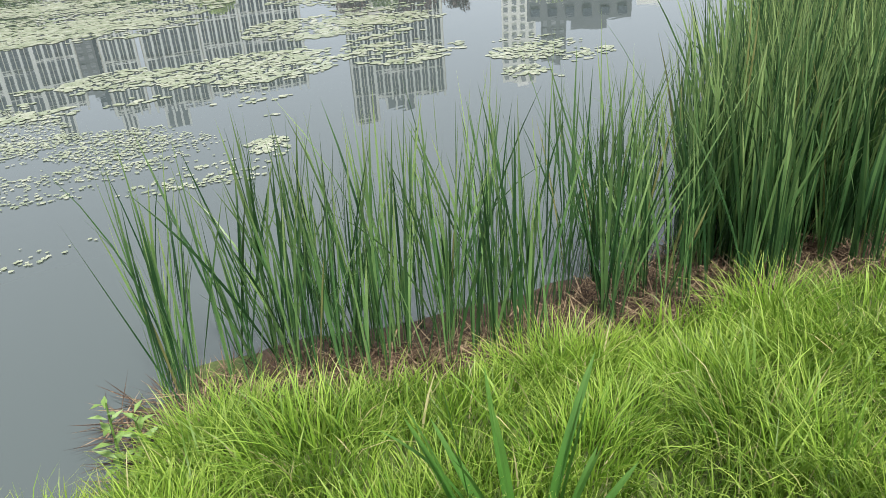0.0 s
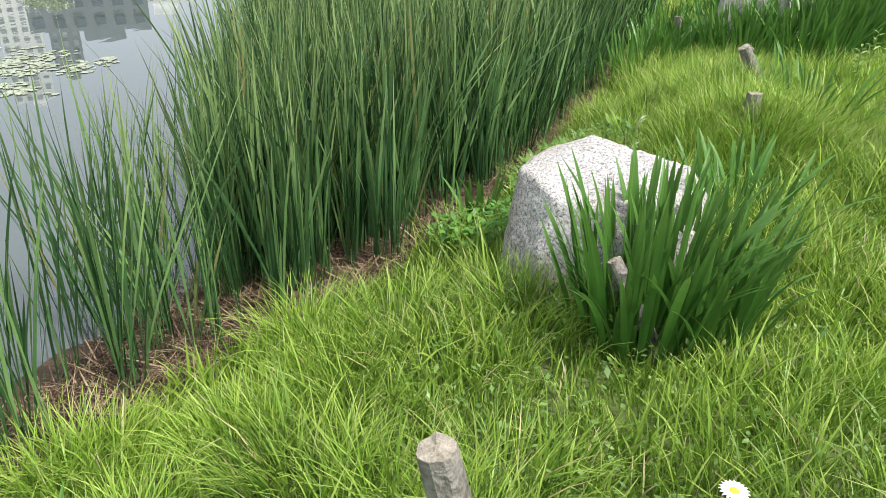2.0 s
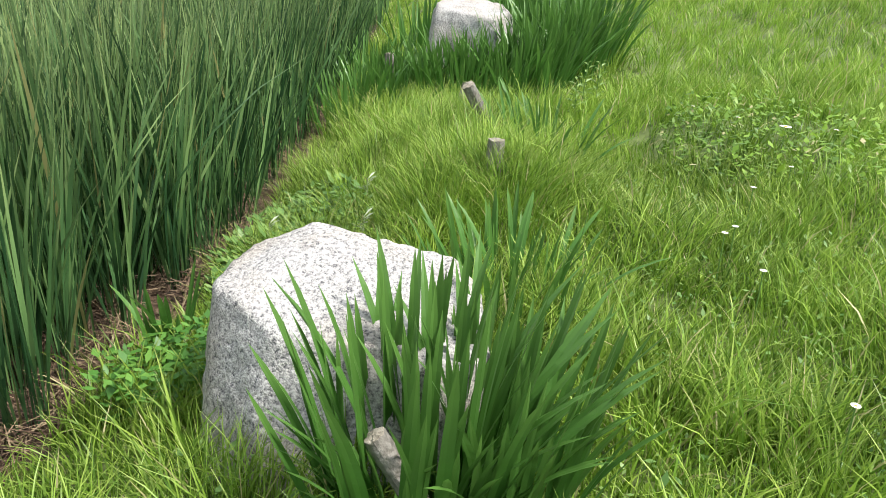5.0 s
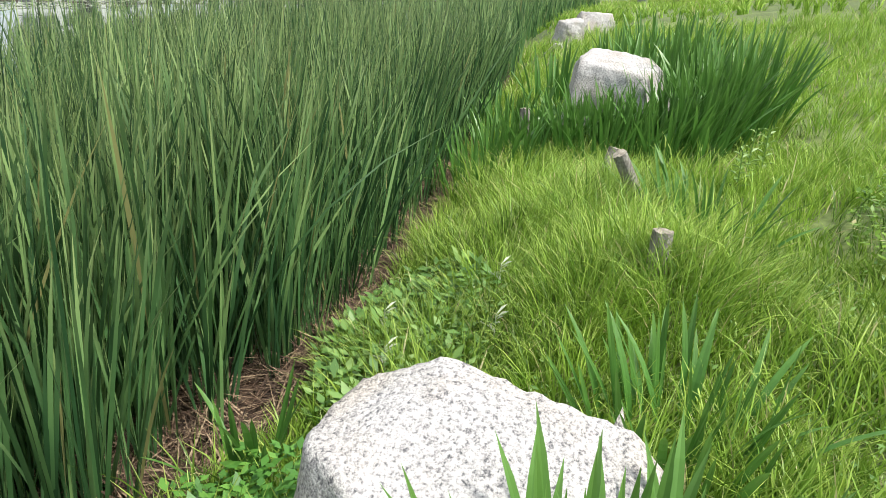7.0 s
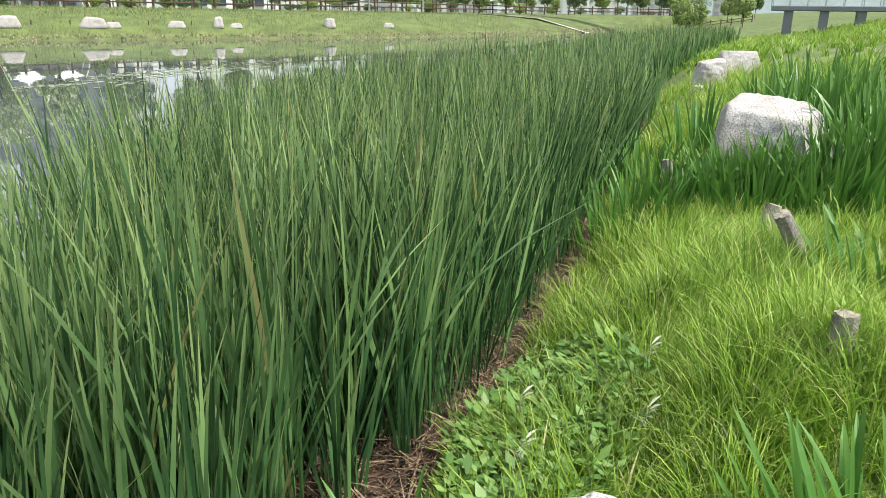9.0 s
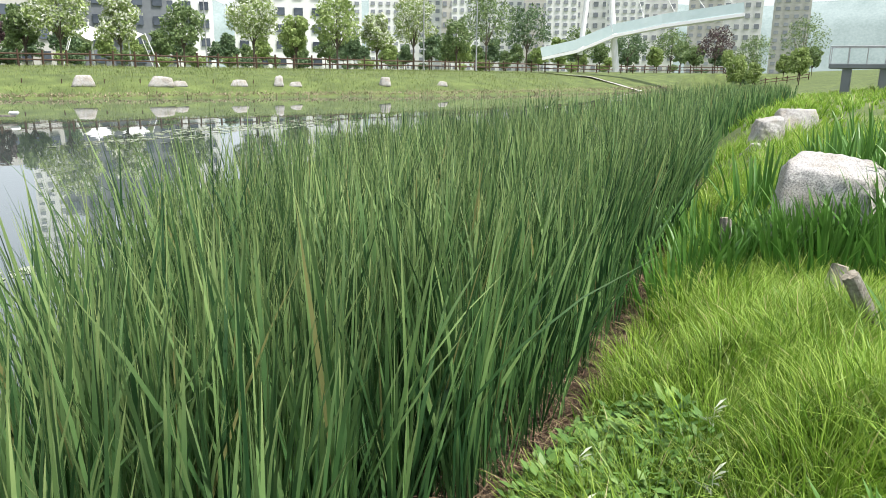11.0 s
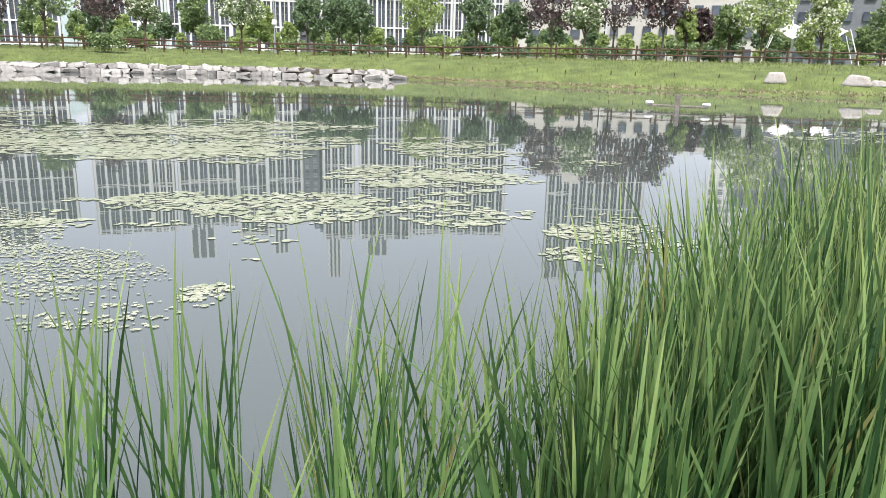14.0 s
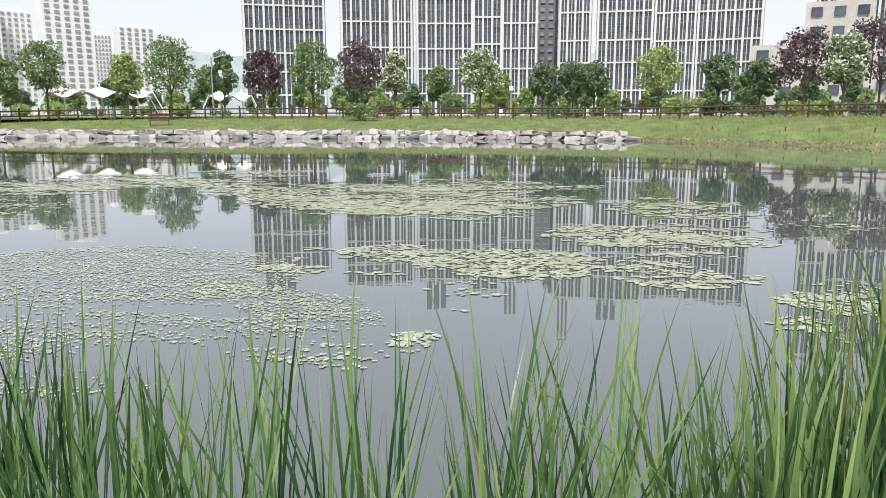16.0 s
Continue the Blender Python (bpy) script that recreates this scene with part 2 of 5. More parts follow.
def pond_water():
    m, n, l, b = nodes_of("pond_water")
    b.inputs["Base Color"].default_value = (0.068, 0.086, 0.08, 1)
    b.inputs["Roughness"].default_value, b.inputs["IOR"].default_value = 0.012, 1.85
    co, mp, no = n.new("ShaderNodeTexCoord"), n.new("ShaderNodeMapping"), n.new("ShaderNodeTexNoise")
    mp.inputs["Scale"].default_value = (0.6, 1.6, 1.0)
    no.inputs["Scale"].default_value, no.inputs["Detail"].default_value = 1.4, 3.0
    l.new(co.outputs["Object"], mp.inputs["Vector"])
    l.new(mp.outputs[0], no.inputs["Vector"])
    bp = n.new("ShaderNodeBump")
    bp.inputs["Strength"].default_value, bp.inputs["Distance"].default_value = 0.05, 0.02
    l.new(no.outputs["Fac"], bp.inputs["Height"])
    l.new(bp.outputs[0], b.inputs["Normal"])
    return m


M_water = pond_water()


# ---- mesh helpers ----
def mesh_object(name, bm, material, parent=None, label="", smooth=False):
    me = bpy.data.meshes.new(name)
    bm.to_mesh(me)
    bm.free()
    if smooth:
        me.shade_smooth()
    me.materials.append(material)
    ob = new(name, me)
    ob.parent = parent
    return tagged(ob, label)


def part(name, bm, material, parent, label="", smooth=False):
    return mesh_object(name, bm, material, parent, label, smooth)


def empty(name, x, y, z, rz=0.0, label="", category="", group=""):
    ob = new(name)
    ob.matrix_world = pose(x, y, z, 0, 0, rz)
    return tagged(ob, label, category, group)


def box(bm, cx, cy, cz, sx, sy, sz, rz=0.0, bevel=0.0):
    made = bmesh.ops.create_cube(bm, size=1.0, matrix=Matrix.Translation((cx, cy, cz)) @ Matrix.Rotation(rz, 4, "Z") @ Matrix.Diagonal((sx, sy, sz, 1)))
    if bevel:
        edges = {e for v in made["verts"] for e in v.link_edges}
        bmesh.ops.bevel(bm, geom=list(edges), offset=bevel, segments=1, affect="EDGES")
    return bm


def boxed(*args, **kw):
    return box(bmesh.new(), *args, **kw)


def tube(bm, a, b, r0, r1, seg=8):
    a, b = Vector(a), Vector(b)
    d = b - a
    m = Matrix.Translation((a + b) / 2) @ d.to_track_quat("Z", "Y").to_matrix().to_4x4()
    bmesh.ops.create_cone(bm, cap_ends=True, segments=seg, radius1=r0, radius2=r1, depth=d.length, matrix=m)
    return bm


def strips(P, H, W, az, lean, bend, nseg, turn=None, twist=None, foot=0.55, point=None):
    """Blades as tapered strips: P base points, H height, W width, az way of leaning, lean at the foot, bend towards the tip, twist along it, foot the width at its base, point the share of its length that narrows to the tip."""
    n = len(P)
    s = np.linspace(0, 1, nseg + 1)[None, :]
    out = (lean[:, None] * s + bend[:, None] * s ** 2.6) * H[:, None]
    up = H[:, None] * s * np.sqrt(np.clip(1 - (lean[:, None] + bend[:, None] * s ** 1.6) ** 2 * 0.45, 0.2, 1))
    cx, cy = np.sin(az)[:, None], np.cos(az)[:, None]
    mid = np.stack([P[:, None, 0] + out * cx, P[:, None, 1] + out * cy, P[:, None, 2] + up], -1)
    turn = rng.uniform(0, 6.283, n) if turn is None else turn
    wide = W[:, None] * np.minimum(1.0, foot + 1.5 * s) * (np.sqrt(np.clip(1 - s ** 2.2, 0.0, 1)) if point is None else np.minimum(1.0, (1 - s) / point) ** 0.85) / 2
    turn = turn[:, None] + (0.0 if twist is None else twist[:, None] * s)
    side = np.stack([np.cos(turn) * wide, np.sin(turn) * wide, np.zeros_like(wide)], -1)
    left, right = mid - side, mid + side
    V = np.concatenate([np.stack([left[:, :-1], right[:, :-1]], 2).reshape(n, -1, 3), mid[:, -1:]], 1)
    k = 2 * nseg + 1
    tri = []
    for i in range(nseg - 1):
        a = 2 * i
        tri += [(a, a + 1, a + 3), (a, a + 3, a + 2)]
    tri.append((2 * nseg - 2, 2 * nseg - 1, 2 * nseg))
    F = (np.array(tri)[None] + (np.arange(n) * k)[:, None, None]).reshape(-1, 3)
    along = np.concatenate([np.repeat(s[:, :-1], 2, 1), s[:, -1:]], 1).repeat(n, 0).reshape(-1)
    return V.reshape(-1, 3), F, along


def raw_mesh(name, V, F, material, along=None):
    me = bpy.data.meshes.new(name)
    me.vertices.add(len(V))
    me.vertices.foreach_set("co", np.asarray(V, np.float32).ravel())
    me.loops.add(len(F) * 3)
    me.loops.foreach_set("vertex_index", np.asarray(F, np.int32).ravel())
    me.polygons.add(len(F))
    me.polygons.foreach_set("loop_start", np.arange(0, len(F) * 3, 3, dtype=np.int32))
    if along is not None:
        at = me.attributes.new("along", "FLOAT", "POINT")
        at.data.foreach_set("value", np.asarray(along, np.float32))
    me.update(calc_edges=True)
    me.materials.append(material)
    return me


def stuff(name, V, F, material, label, category, along=None):
    return tagged(new(name, raw_mesh(name, V, F, material, along)), label, category, kind="stuff")


# ---- plan ----
NEAR = [(-60, 3.5), (-8, 3.0), (-3, 1.7), (-2, 1.6), (-1.5, 1.62), (-1.25, 1.5), (-0.8, 1.32), (-0.4, 1.13), (0.4, 0.92), (1.1, 0.68), (2.1, 0.42), (3.4, 0.28), (5, 0.2), (7.5, 0.15), (12, 0.2), (18, 0.1), (30, -1.0), (45, -3.0), (60, -4.0), (90, -4.2)]
FAR = [(-90, 62), (-60, 60), (-20, 58.5), (0, 57), (8, 54.5), (16.3, 50.2), (19.5, 44.5), (24.5, 38.5), (30.5, 32.5), (39, 26), (48, 19.5), (58, 14), (75, 9), (90, 6)]
NX, NY = np.array([p[0] for p in NEAR], float), np.array([p[1] for p in NEAR], float)


def near_edge(x):
    return np.interp(x, NX, NY)


FP = np.array(FAR, float)


def far_gap(x, y):
    """Signed distance from the far waterline, positive on the land beyond it."""
    best, sign = np.full(np.shape(x), 1e9), np.ones(np.shape(x))
    for (ax, ay), (bx, by) in zip(FP[:-1], FP[1:]):
        dx, dy = bx - ax, by - ay
        t = np.clip(((x - ax) * dx + (y - ay) * dy) / (dx * dx + dy * dy), 0, 1)
        d = np.hypot(x - ax - t * dx, y - ay - t * dy)
        s = np.where(dx * (y - ay) - dy * (x - ax) >= 0, 1.0, -1.0)
        sign = np.where(d < best - 1e-9, s, sign)
        best = np.minimum(best, d)
    return best * sign


def ground_z(x, y):
    x, y = np.asarray(x, float), np.asarray(y, float)
    d = near_edge(x) - y
    near = np.interp(d, [-3, -1.2, -0.55, 0.0, 0.35, 0.9, 2.0, 4.0, 7.0, 11.0, 20.0], [-0.7, -0.15, 0.02, 0.1, 0.22, 0.33, 0.42, 0.68, 1.25, 2.0, 3.0])
    near = near - 0.16 * np.clip((-1.3 - x) / 0.4, 0, 1) * np.clip((0.7 - d) / 0.7, 0, 1)
    near = near + np.interp(x, [6, 11, 16, 30, 60], [0, 0.26, 0.42, 0.2, -0.1]) * np.clip(d / 0.8, 0, 1)
    near = near + 0.13 * np.exp(-((x - 3.4) / 1.3) ** 2 - ((d - 0.85) / 0.5) ** 2)
    near = near + 0.2 * np.exp(-((x - 2.6) / 0.45) ** 2 - ((y + 0.9) / 0.4) ** 2)
    g = far_gap(x, y)
    far = np.interp(g, [-4, -0.5, 0.0, 0.6, 4.0, 8.0, 14.0, 60.0], [-0.8, -0.15, 0.06, 0.3, 1.15, 1.55, 1.65, 1.8])
    far = np.where((x < 15.2) & (g > 0.5), np.maximum(far, np.interp(g, [0.5, 4.0, 8.0], [0.68, 1.15, 1.55])), far)
    bumpy = 0.035 * np.sin(x * 2.3 + 1.1 * np.sin(y * 1.7)) * np.cos(y * 2.9 + x * 0.6)
    return np.where(y < near_edge(x) + 12, np.maximum(near, np.where(g > -4, far, -0.8)), far) + np.where(d > 0.2, bumpy, 0) * (d < 8)


def gz(x, y):
    return float(ground_z(np.array([x]), np.array([y]))[0])


# ---- ground, water ----
def axis_steps(lo, hi, fine_lo, fine_hi, fine, growth):
    mid = list(np.arange(fine_lo, fine_hi, fine))
    up, st, v = [], fine, fine_hi
    while v < hi:
        up.append(v)
        st *= growth
        v += st
    up.append(hi)
    down, st, v = [], fine, fine_lo
    while v > lo:
        st *= growth
        v -= st
        down.append(max(v, lo))
    return np.array(sorted(set(down)) + mid + up)


gx, gy = axis_steps(-1500, 1500, -3, 10, 0.12, 1.06), axis_steps(-1200, 1500, -3, 4, 0.1, 1.05)
GX, GY = np.meshgrid(gx, gy)
GV = np.stack([GX, GY, ground_z(GX, GY)], -1).reshape(-1, 3)
nx = len(gx)
ii = (np.arange(len(gy) - 1)[:, None] * nx + np.arange(nx - 1)[None]).ravel()
GF = np.concatenate([np.stack([ii, ii + 1, ii + nx + 1], 1), np.stack([ii, ii + nx + 1, ii + nx], 1)])
ground_me = raw_mesh("ground", GV, GF, M_ground)
ground_me.shade_smooth()
tagged(new("ground", ground_me), "grassy soil bank round a pond", "ground", kind="structure")
bm = bmesh.new()
bmesh.ops.create_grid(bm, x_segments=1, y_segments=1, size=0.5, matrix=Matrix.Translation((0, 30, 0)) @ Matrix.Diagonal((180, 68, 1, 1)))
tagged(mesh_object("water", bm, M_water), "still murky green pond water reflecting the sky", "water", kind="structure")


def scatter(n, x0, x1, y0, y1):
    return rng.uniform(x0, x1, n), rng.uniform(y0, y1, n)


def noise2(x, y, s, seed=0.0):
    return 0.5 + 0.25 * (np.sin(x * s + 1.7 * np.sin(y * s * 0.8 + seed) + seed) + np.cos(y * s * 1.1 + 1.3 * np.sin(x * s * 0.9 - seed)))


def keep_land(x, y, inset=0.12):
    return near_edge(x) - y > inset


# ---- near bank: turf ----
ROCK1 = (1.1, -0.32)


def turf(name, n, x0, x1, y0, y1, h, w, mat, label, nseg=3, lean=0.24, inset=0.1, thin=None):
    per = 14
    cx, cy = scatter(n // per, x0, x1, y0, y1)
    way, size, tip = rng.uniform(0, 6.283, n // per), rng.uniform(0.65, 1.25, n // per), rng.uniform(0, 0.35, n // per)
    x, y = (np.repeat(c, per) + rng.normal(0, 0.032, len(c) * per) for c in (cx, cy))
    way, size, tip = (np.repeat(v, per) for v in (way, size, tip))
    k = keep_land(x, y, inset) & (np.hypot((x - ROCK1[0]) / 0.28, (y - ROCK1[1]) / 0.37) > 1)
    if thin is not None:
        k &= thin(x, y)
    x, y, way, size, tip = x[k], y[k], way[k], size[k], tip[k]
    m = len(x)
    H = h * rng.uniform(0.4, 1.25, m) * size * (0.6 + 0.8 * noise2(x, y, 5.0, 2.0))
    P = np.stack([x, y, ground_z(x, y) - 0.01], 1)
    bend = np.where(rng.random(m) < 0.07, rng.uniform(0.5, 0.95, m), tip + np.abs(rng.normal(0.1, 0.15, m)))
    V, F, A = strips(P, H, w * rng.uniform(0.5, 1.4, m), way + rng.normal(0, 0.9, m), np.abs(rng.normal(0, lean, m)), bend, nseg, twist=rng.normal(0, 1.0, m))
    return stuff(name, V, F, mat, label, "grass", A)


turf("lawn_grass", 62000, -3.6, 4.5, -4.2, 2.2, 0.17, 0.0066, M_grass, "short bright green bank grass", 3)
turf("lush_grass", 105000, -2.5, 3.4, -2.3, 1.75, 0.145, 0.0052, M_grass, "thick bright green grass tussocks by the water", 4)
turf("tall_lawn_grass", 42000, 0.4, 5.5, -4.2, -0.6, 0.19, 0.006, M_tuft, "taller yellow-green grass on the bank", 3, thin=lambda x, y: noise2(x, y, 1.7, 4.0) > 0.3)
turf("rough_grass", 60000, 4.5, 14, -7, 0.4, 0.2, 0.008, M_tuft, "yellow-green rough bank grass", 3)
turf("far_rough_grass", 40000, 14, 60, -22, -0.2, 0.26, 0.03, M_tuft, "yellow-green grass along the far end of the bank", 2)


# ---- near bank: sedge tufts ----
def tufts(name, centres, per, label):
    Ps, az, H = [], [], []
    for cx, cy, r, h in centres:
        a, d = rng.uniform(0, 6.283, per), r * np.sqrt(rng.uniform(0, 1, per))
        Ps.append(np.stack([cx + d * np.cos(a), cy + d * np.sin(a)], 1))
        az.append(np.pi / 2 - a + rng.normal(0, 0.5, per))
        H.append(h * rng.uniform(0.6, 1.2, per) * (1 - 0.35 * (d / r) ** 2))
    P, az, H = np.concatenate(Ps), np.concatenate(az), np.concatenate(H)
    P = np.column_stack([P, ground_z(P[:, 0], P[:, 1])])
    m = len(P)
    V, F, A = strips(P, H, rng.uniform(0.003, 0.0052, m), az, np.abs(rng.normal(0.15, 0.15, m)), np.abs(rng.normal(0.45, 0.25, m)), 4)
    return stuff(name, V, F, M_sedge, label, "grass", A)


tuft_at = []
for x in np.arange(-3.4, 9.0, 0.3):
    for d in (0.16, 0.5, 0.85):
        if rnd.random() < 0.75 and not (0.75 < x < 1.75 and d < 1.1):
            tuft_at.append((x + rnd.uniform(-0.15, 0.15), float(near_edge(x)) - d - rnd.uniform(0, 0.2), rnd.uniform(0.16, 0.28), rnd.uniform(0.17, 0.27)))
for x, y, r, h in ((2.6, -1.05, 0.25, 0.3), (2.5, -0.66, 0.25, 0.3), (2.8, -0.8, 0.25, 0.34), (2.33, -0.9, 0.2, 0.3), (3.7, -0.95, 0.28, 0.26), (3.6, -0.5, 0.3, 0.28), (3.2, -0.3, 0.3, 0.34), (3.3, -0.7, 0.3, 0.34), (4.0, -0.45, 0.3, 0.32), (4.4, -0.3, 0.3, 0.3), (3.95, -0.85, 0.25, 0.3), (-0.3, -0.1, 0.22, 0.28), (-0.15, -0.32, 0.2, 0.24), (-0.42, -0.35, 0.2, 0.24)):
    tuft_at.append((x, y, r, h))
tufts("sedge_tufts", tuft_at, 380, "yellow-green fine sedge tufts along the waterline")


# ---- reeds ----
def reeds(name, x, y, h, w, label, per=5, fan=0.07, nseg=6):
    """Shoots of several blades each, fanned to both sides of one upright plane, twisted and uneven in height."""
    n = len(x)
    plane, tall, tilt = rng.uniform(0, 6.283, n), rng.uniform(0.82, 1.06, n), rng.normal(0, 0.06, n)
    x, y = np.repeat(x, per) + rng.normal(0, 0.012, n * per), np.repeat(y, per) + rng.normal(0, 0.012, n * per)
    plane, tall, tilt = (np.repeat(v, per) for v in (plane, tall, tilt))
    m = n * per
    h = np.repeat(h, per) if np.ndim(h) else h
    base = np.maximum(ground_z(x, y), -0.25)
    P = np.stack([x, y, base], 1)
    H = (h - base) * tall * np.where(rng.random(m) < 0.6, rng.uniform(0.42, 0.9, m), rng.uniform(0.82, 1.06, m))
    lean = np.clip(np.abs(rng.normal(0, fan, m)) + 0.015, 0, 0.42) + tilt
    bend = np.where(rng.random(m) < 0.02, rng.uniform(0.2, 0.4, m), np.clip(np.abs(rng.normal(0.02, 0.065, m)), 0, 0.2))
    az = plane + np.where(rng.random(m) < 0.5, 0.0, math.pi) + rng.normal(0, 0.25, m)
    V, F, A = strips(P, H, w * rng.uniform(0.6, 1.3, m), az, lean, bend, nseg, turn=-az + rng.normal(0, 0.6, m), twist=rng.normal(0, 1.2, m), foot=0.55, point=0.25)
    return stuff(name, V, F, M_reed, label, "reeds", A)


def reed_zone(x, y, outer):
    e = near_edge(x)
    return (y > e + np.where(x < 1.7, 0.0, np.where(x > 7, -0.25, 0.05)) + 0.55 * rng.random(len(x)) ** 1.6) & (y < e + outer) & (x > 0.24 + 0.48 * y + 0.5 * rng.random(len(x)) ** 1.6)


x, y = scatter(9800, 0.0, 9, 0.1, 3.6)
k = reed_zone(x, y, np.interp(x, [0.5, 1.4, 2.6, 3.8, 6], [0.75, 1.0, 1.8, 2.4, 2.75]) + rng.normal(0, 0.12, len(x)))
x, y = x[k], y[k]
reeds("dense_reed_bed", x, y, 1.07 + 0.24 * np.clip((x - 0.3 - 0.45 * y) / 1.0, 0, 1), 0.0118, "dense tall green reeds growing from shallow water", 7, 0.14)
x, y = scatter(9000, 9, 46, -4, 4.5)
k = reed_zone(x, y, 3.1)
reeds("distant_reed_bed", x[k], y[k], 1.3, 0.024, "tall green reeds along the shore further off", 4, 0.06, 4)
x, y = scatter(330, -1.45, 1.6, 0.75, 2.4)
left = scatter(90, -1.45, -0.1, 0.95, 2.4)
x, y = np.concatenate([x, left[0]]), np.concatenate([y, left[1]])
k = (y > near_edge(x) + 0.05) & (y < near_edge(x) + 0.9 + 0.25 * x) & (x < 0.3 + 0.45 * y)
reeds("sparse_reeds", x[k], y[k], 1.1, 0.0092, "thin stand of green reeds in open water", 5, 0.14)

# muddy strip under the reeds
bm = bmesh.new()
prev = None
for x in np.arange(-1.4, 14, 0.1):
    e = float(near_edge(x))
    row = []
    for d in (0.13, 0.0, -0.15, -0.35, -0.6, -0.9):
        yy = e - d - 0.05 * noise.noise((x * 2.1, d * 3, 0))
        row.append(bm.verts.new((x, yy, gz(x, yy) + 0.012 - 0.03 * min(1.0, max(0.0, -0.9 - x) / 0.4) + 0.02 * noise.noise((x * 6, yy * 6, 1)) * (d < 0.1))))
    if prev:
        for p in range(5):
            bm.faces.new((prev[p], row[p], row[p + 1], prev[p + 1]))
    prev = row
tagged(mesh_object("mud_strip", bm, M_mud, smooth=True), "dark wet mud with rotting stalks under the reeds", "mud", kind="structure")

# dead litter at the foot of the reeds
x, y = scatter(110000, -1.7, 9, -0.1, 2.9)
d = near_edge(x) - y
k = (d < 0.1) & (d > -0.35 - 0.45 * np.clip(x / 1.2, 0, 1)) & (rng.random(len(x)) < 0.95)
x, y = x[k], y[k]
m = len(x)
P = np.stack([x, y, np.maximum(ground_z(x, y), 0.005) + rng.uniform(0, 0.03, m)], 1)
V, F, A = strips(P, rng.uniform(0.06, 0.28, m), rng.uniform(0.004, 0.011, m), rng.uniform(0, 6.283, m), np.full(m, 1.0), np.zeros(m), 2)
V[:, 2] = np.repeat(P[:, 2], 5) + (V[:, 2] - np.repeat(P[:, 2], 5)) * np.repeat(rng.uniform(0.02, 0.4, m), 5)
stuff("reed_litter", V, F, M_litter, "brown dead reed stalks lying at the water's edge", "litter", A)


# ---- boulders ----
def boulder(name, x, y, z0, sx, sy, sz, rz, seed, label, group="", facets=None, sub=5, mat=None, rough=1.0):
    """A weathered block: a rounded polyhedron of facets (normal, distance), roughened by noise; random facets where none are given."""
    bm = bmesh.new()
    bmesh.ops.create_icosphere(bm, subdivisions=sub, radius=1.0)
    r = random.Random(seed)
    if facets is None:
        facets = [((1, 0, 0.2), 0.95), ((-1, 0, 0.3), 0.95), ((0, 1, 0.25), 0.95), ((0, -1, 0.2), 0.95), ((r.uniform(-0.2, 0.2), r.uniform(-0.2, 0.2), 1), 0.9), ((0, 0, -1), 1.0)]
        facets += [((r.uniform(-1, 1), r.uniform(-1, 1), r.uniform(0.0, 0.9)), r.uniform(0.95, 1.15)) for _ in range(7)]
        scale = Vector((sx / 2, sy / 2, sz / 2))
    else:
        scale = Vector((1, 1, 1))
    flat = [(Vector(n).normalized(), d) for n, d in facets]
    size = min(sx, sy, sz)
    for v in bm.verts:
        way = v.co.normalized()
        v.co = way * sum(max(0.0, way.dot(n) / d) ** 110 for n, d in flat) ** (-1 / 110)
        v.co = Vector((v.co.x * scale.x, v.co.y * scale.y, v.co.z * scale.z))
        p = v.co / size * 2.2 + Vector((seed, seed * 0.7, 0))
        v.co += way * size * rough * (0.05 * noise.noise(p) + 0.03 * noise.noise(p * 2.7) + 0.016 * noise.noise(p * 6) - 0.02 * abs(noise.noise(p * 4.3)) + 0.01 * noise.noise(p * 15) + 0.006 * noise.noise(p * 31))
    ob = mesh_object(name, bm, mat or M_granite, smooth=True)
    ob.matrix_world = pose(x, y, z0 + sz / 2, 0, 0, rz)
    return tagged(ob, label, "boulder", group)


boulder("boulder", 1.12, -0.33, 0.08, 0.6, 0.8, 0.7, 0, 3, "large pale speckled granite boulder set in grass", rough=0.42, sub=6,
        facets=[((-0.06, -0.02, 1), 0.398), ((-0.33, 0.02, 0.94), 0.348), ((-0.06, 0.33, 0.94), 0.412), ((0.33, 0.94, 0.05), 0.345), ((-0.25, 0.95, 0.12), 0.358), ((-0.93, 0.15, 0.3), 0.295), ((-0.7, 0.65, 0.3), 0.325),
                ((0, -0.75, 0.66), 0.465), ((0, -1, 0.12), 0.38), ((1, 0.1, 0.15), 0.29), ((0.8, -0.35, 0.25), 0.275), ((0, 0, -1), 0.38), ((-0.8, -0.6, 0.1), 0.42)])
boulder("boulder", 6.2, -0.95, 0.4, 0.6, 0.68, 0.7, 0, 5, "pale granite boulder half hidden by iris leaves", rough=0.55,
        facets=[((-0.2, -0.03, 1), 0.26), ((0, 1, 0.15), 0.33), ((-1, 0.35, 0.3), 0.27), ((-0.5, -1, 0.25), 0.36), ((1, -0.3, 0.2), 0.32), ((0, 0, -1), 0.36), ((-0.7, 0.5, 0.9), 0.34), ((0, -0.9, 0.8), 0.42), ((0.2, 0.8, 0.8), 0.41)])
boulder("boulder", 12.4, -0.76, gz(12.4, -0.76) - 0.05, 0.34, 0.42, 0.42, 20, 8, "grey-white granite boulder on the bank near reeds", "shore boulders")
boulder("boulder", 11.8, -0.62, 0.45, 0.3, 0.34, 0.24, 40, 9, "low grey granite boulder on the bank near reeds", "shore boulders")
boulder("boulder", 13.9, -1.2, gz(13.9, -1.2) - 0.06, 0.5, 0.62, 0.46, 20, 10, "long grey granite boulder further along the bank", "shore boulders")


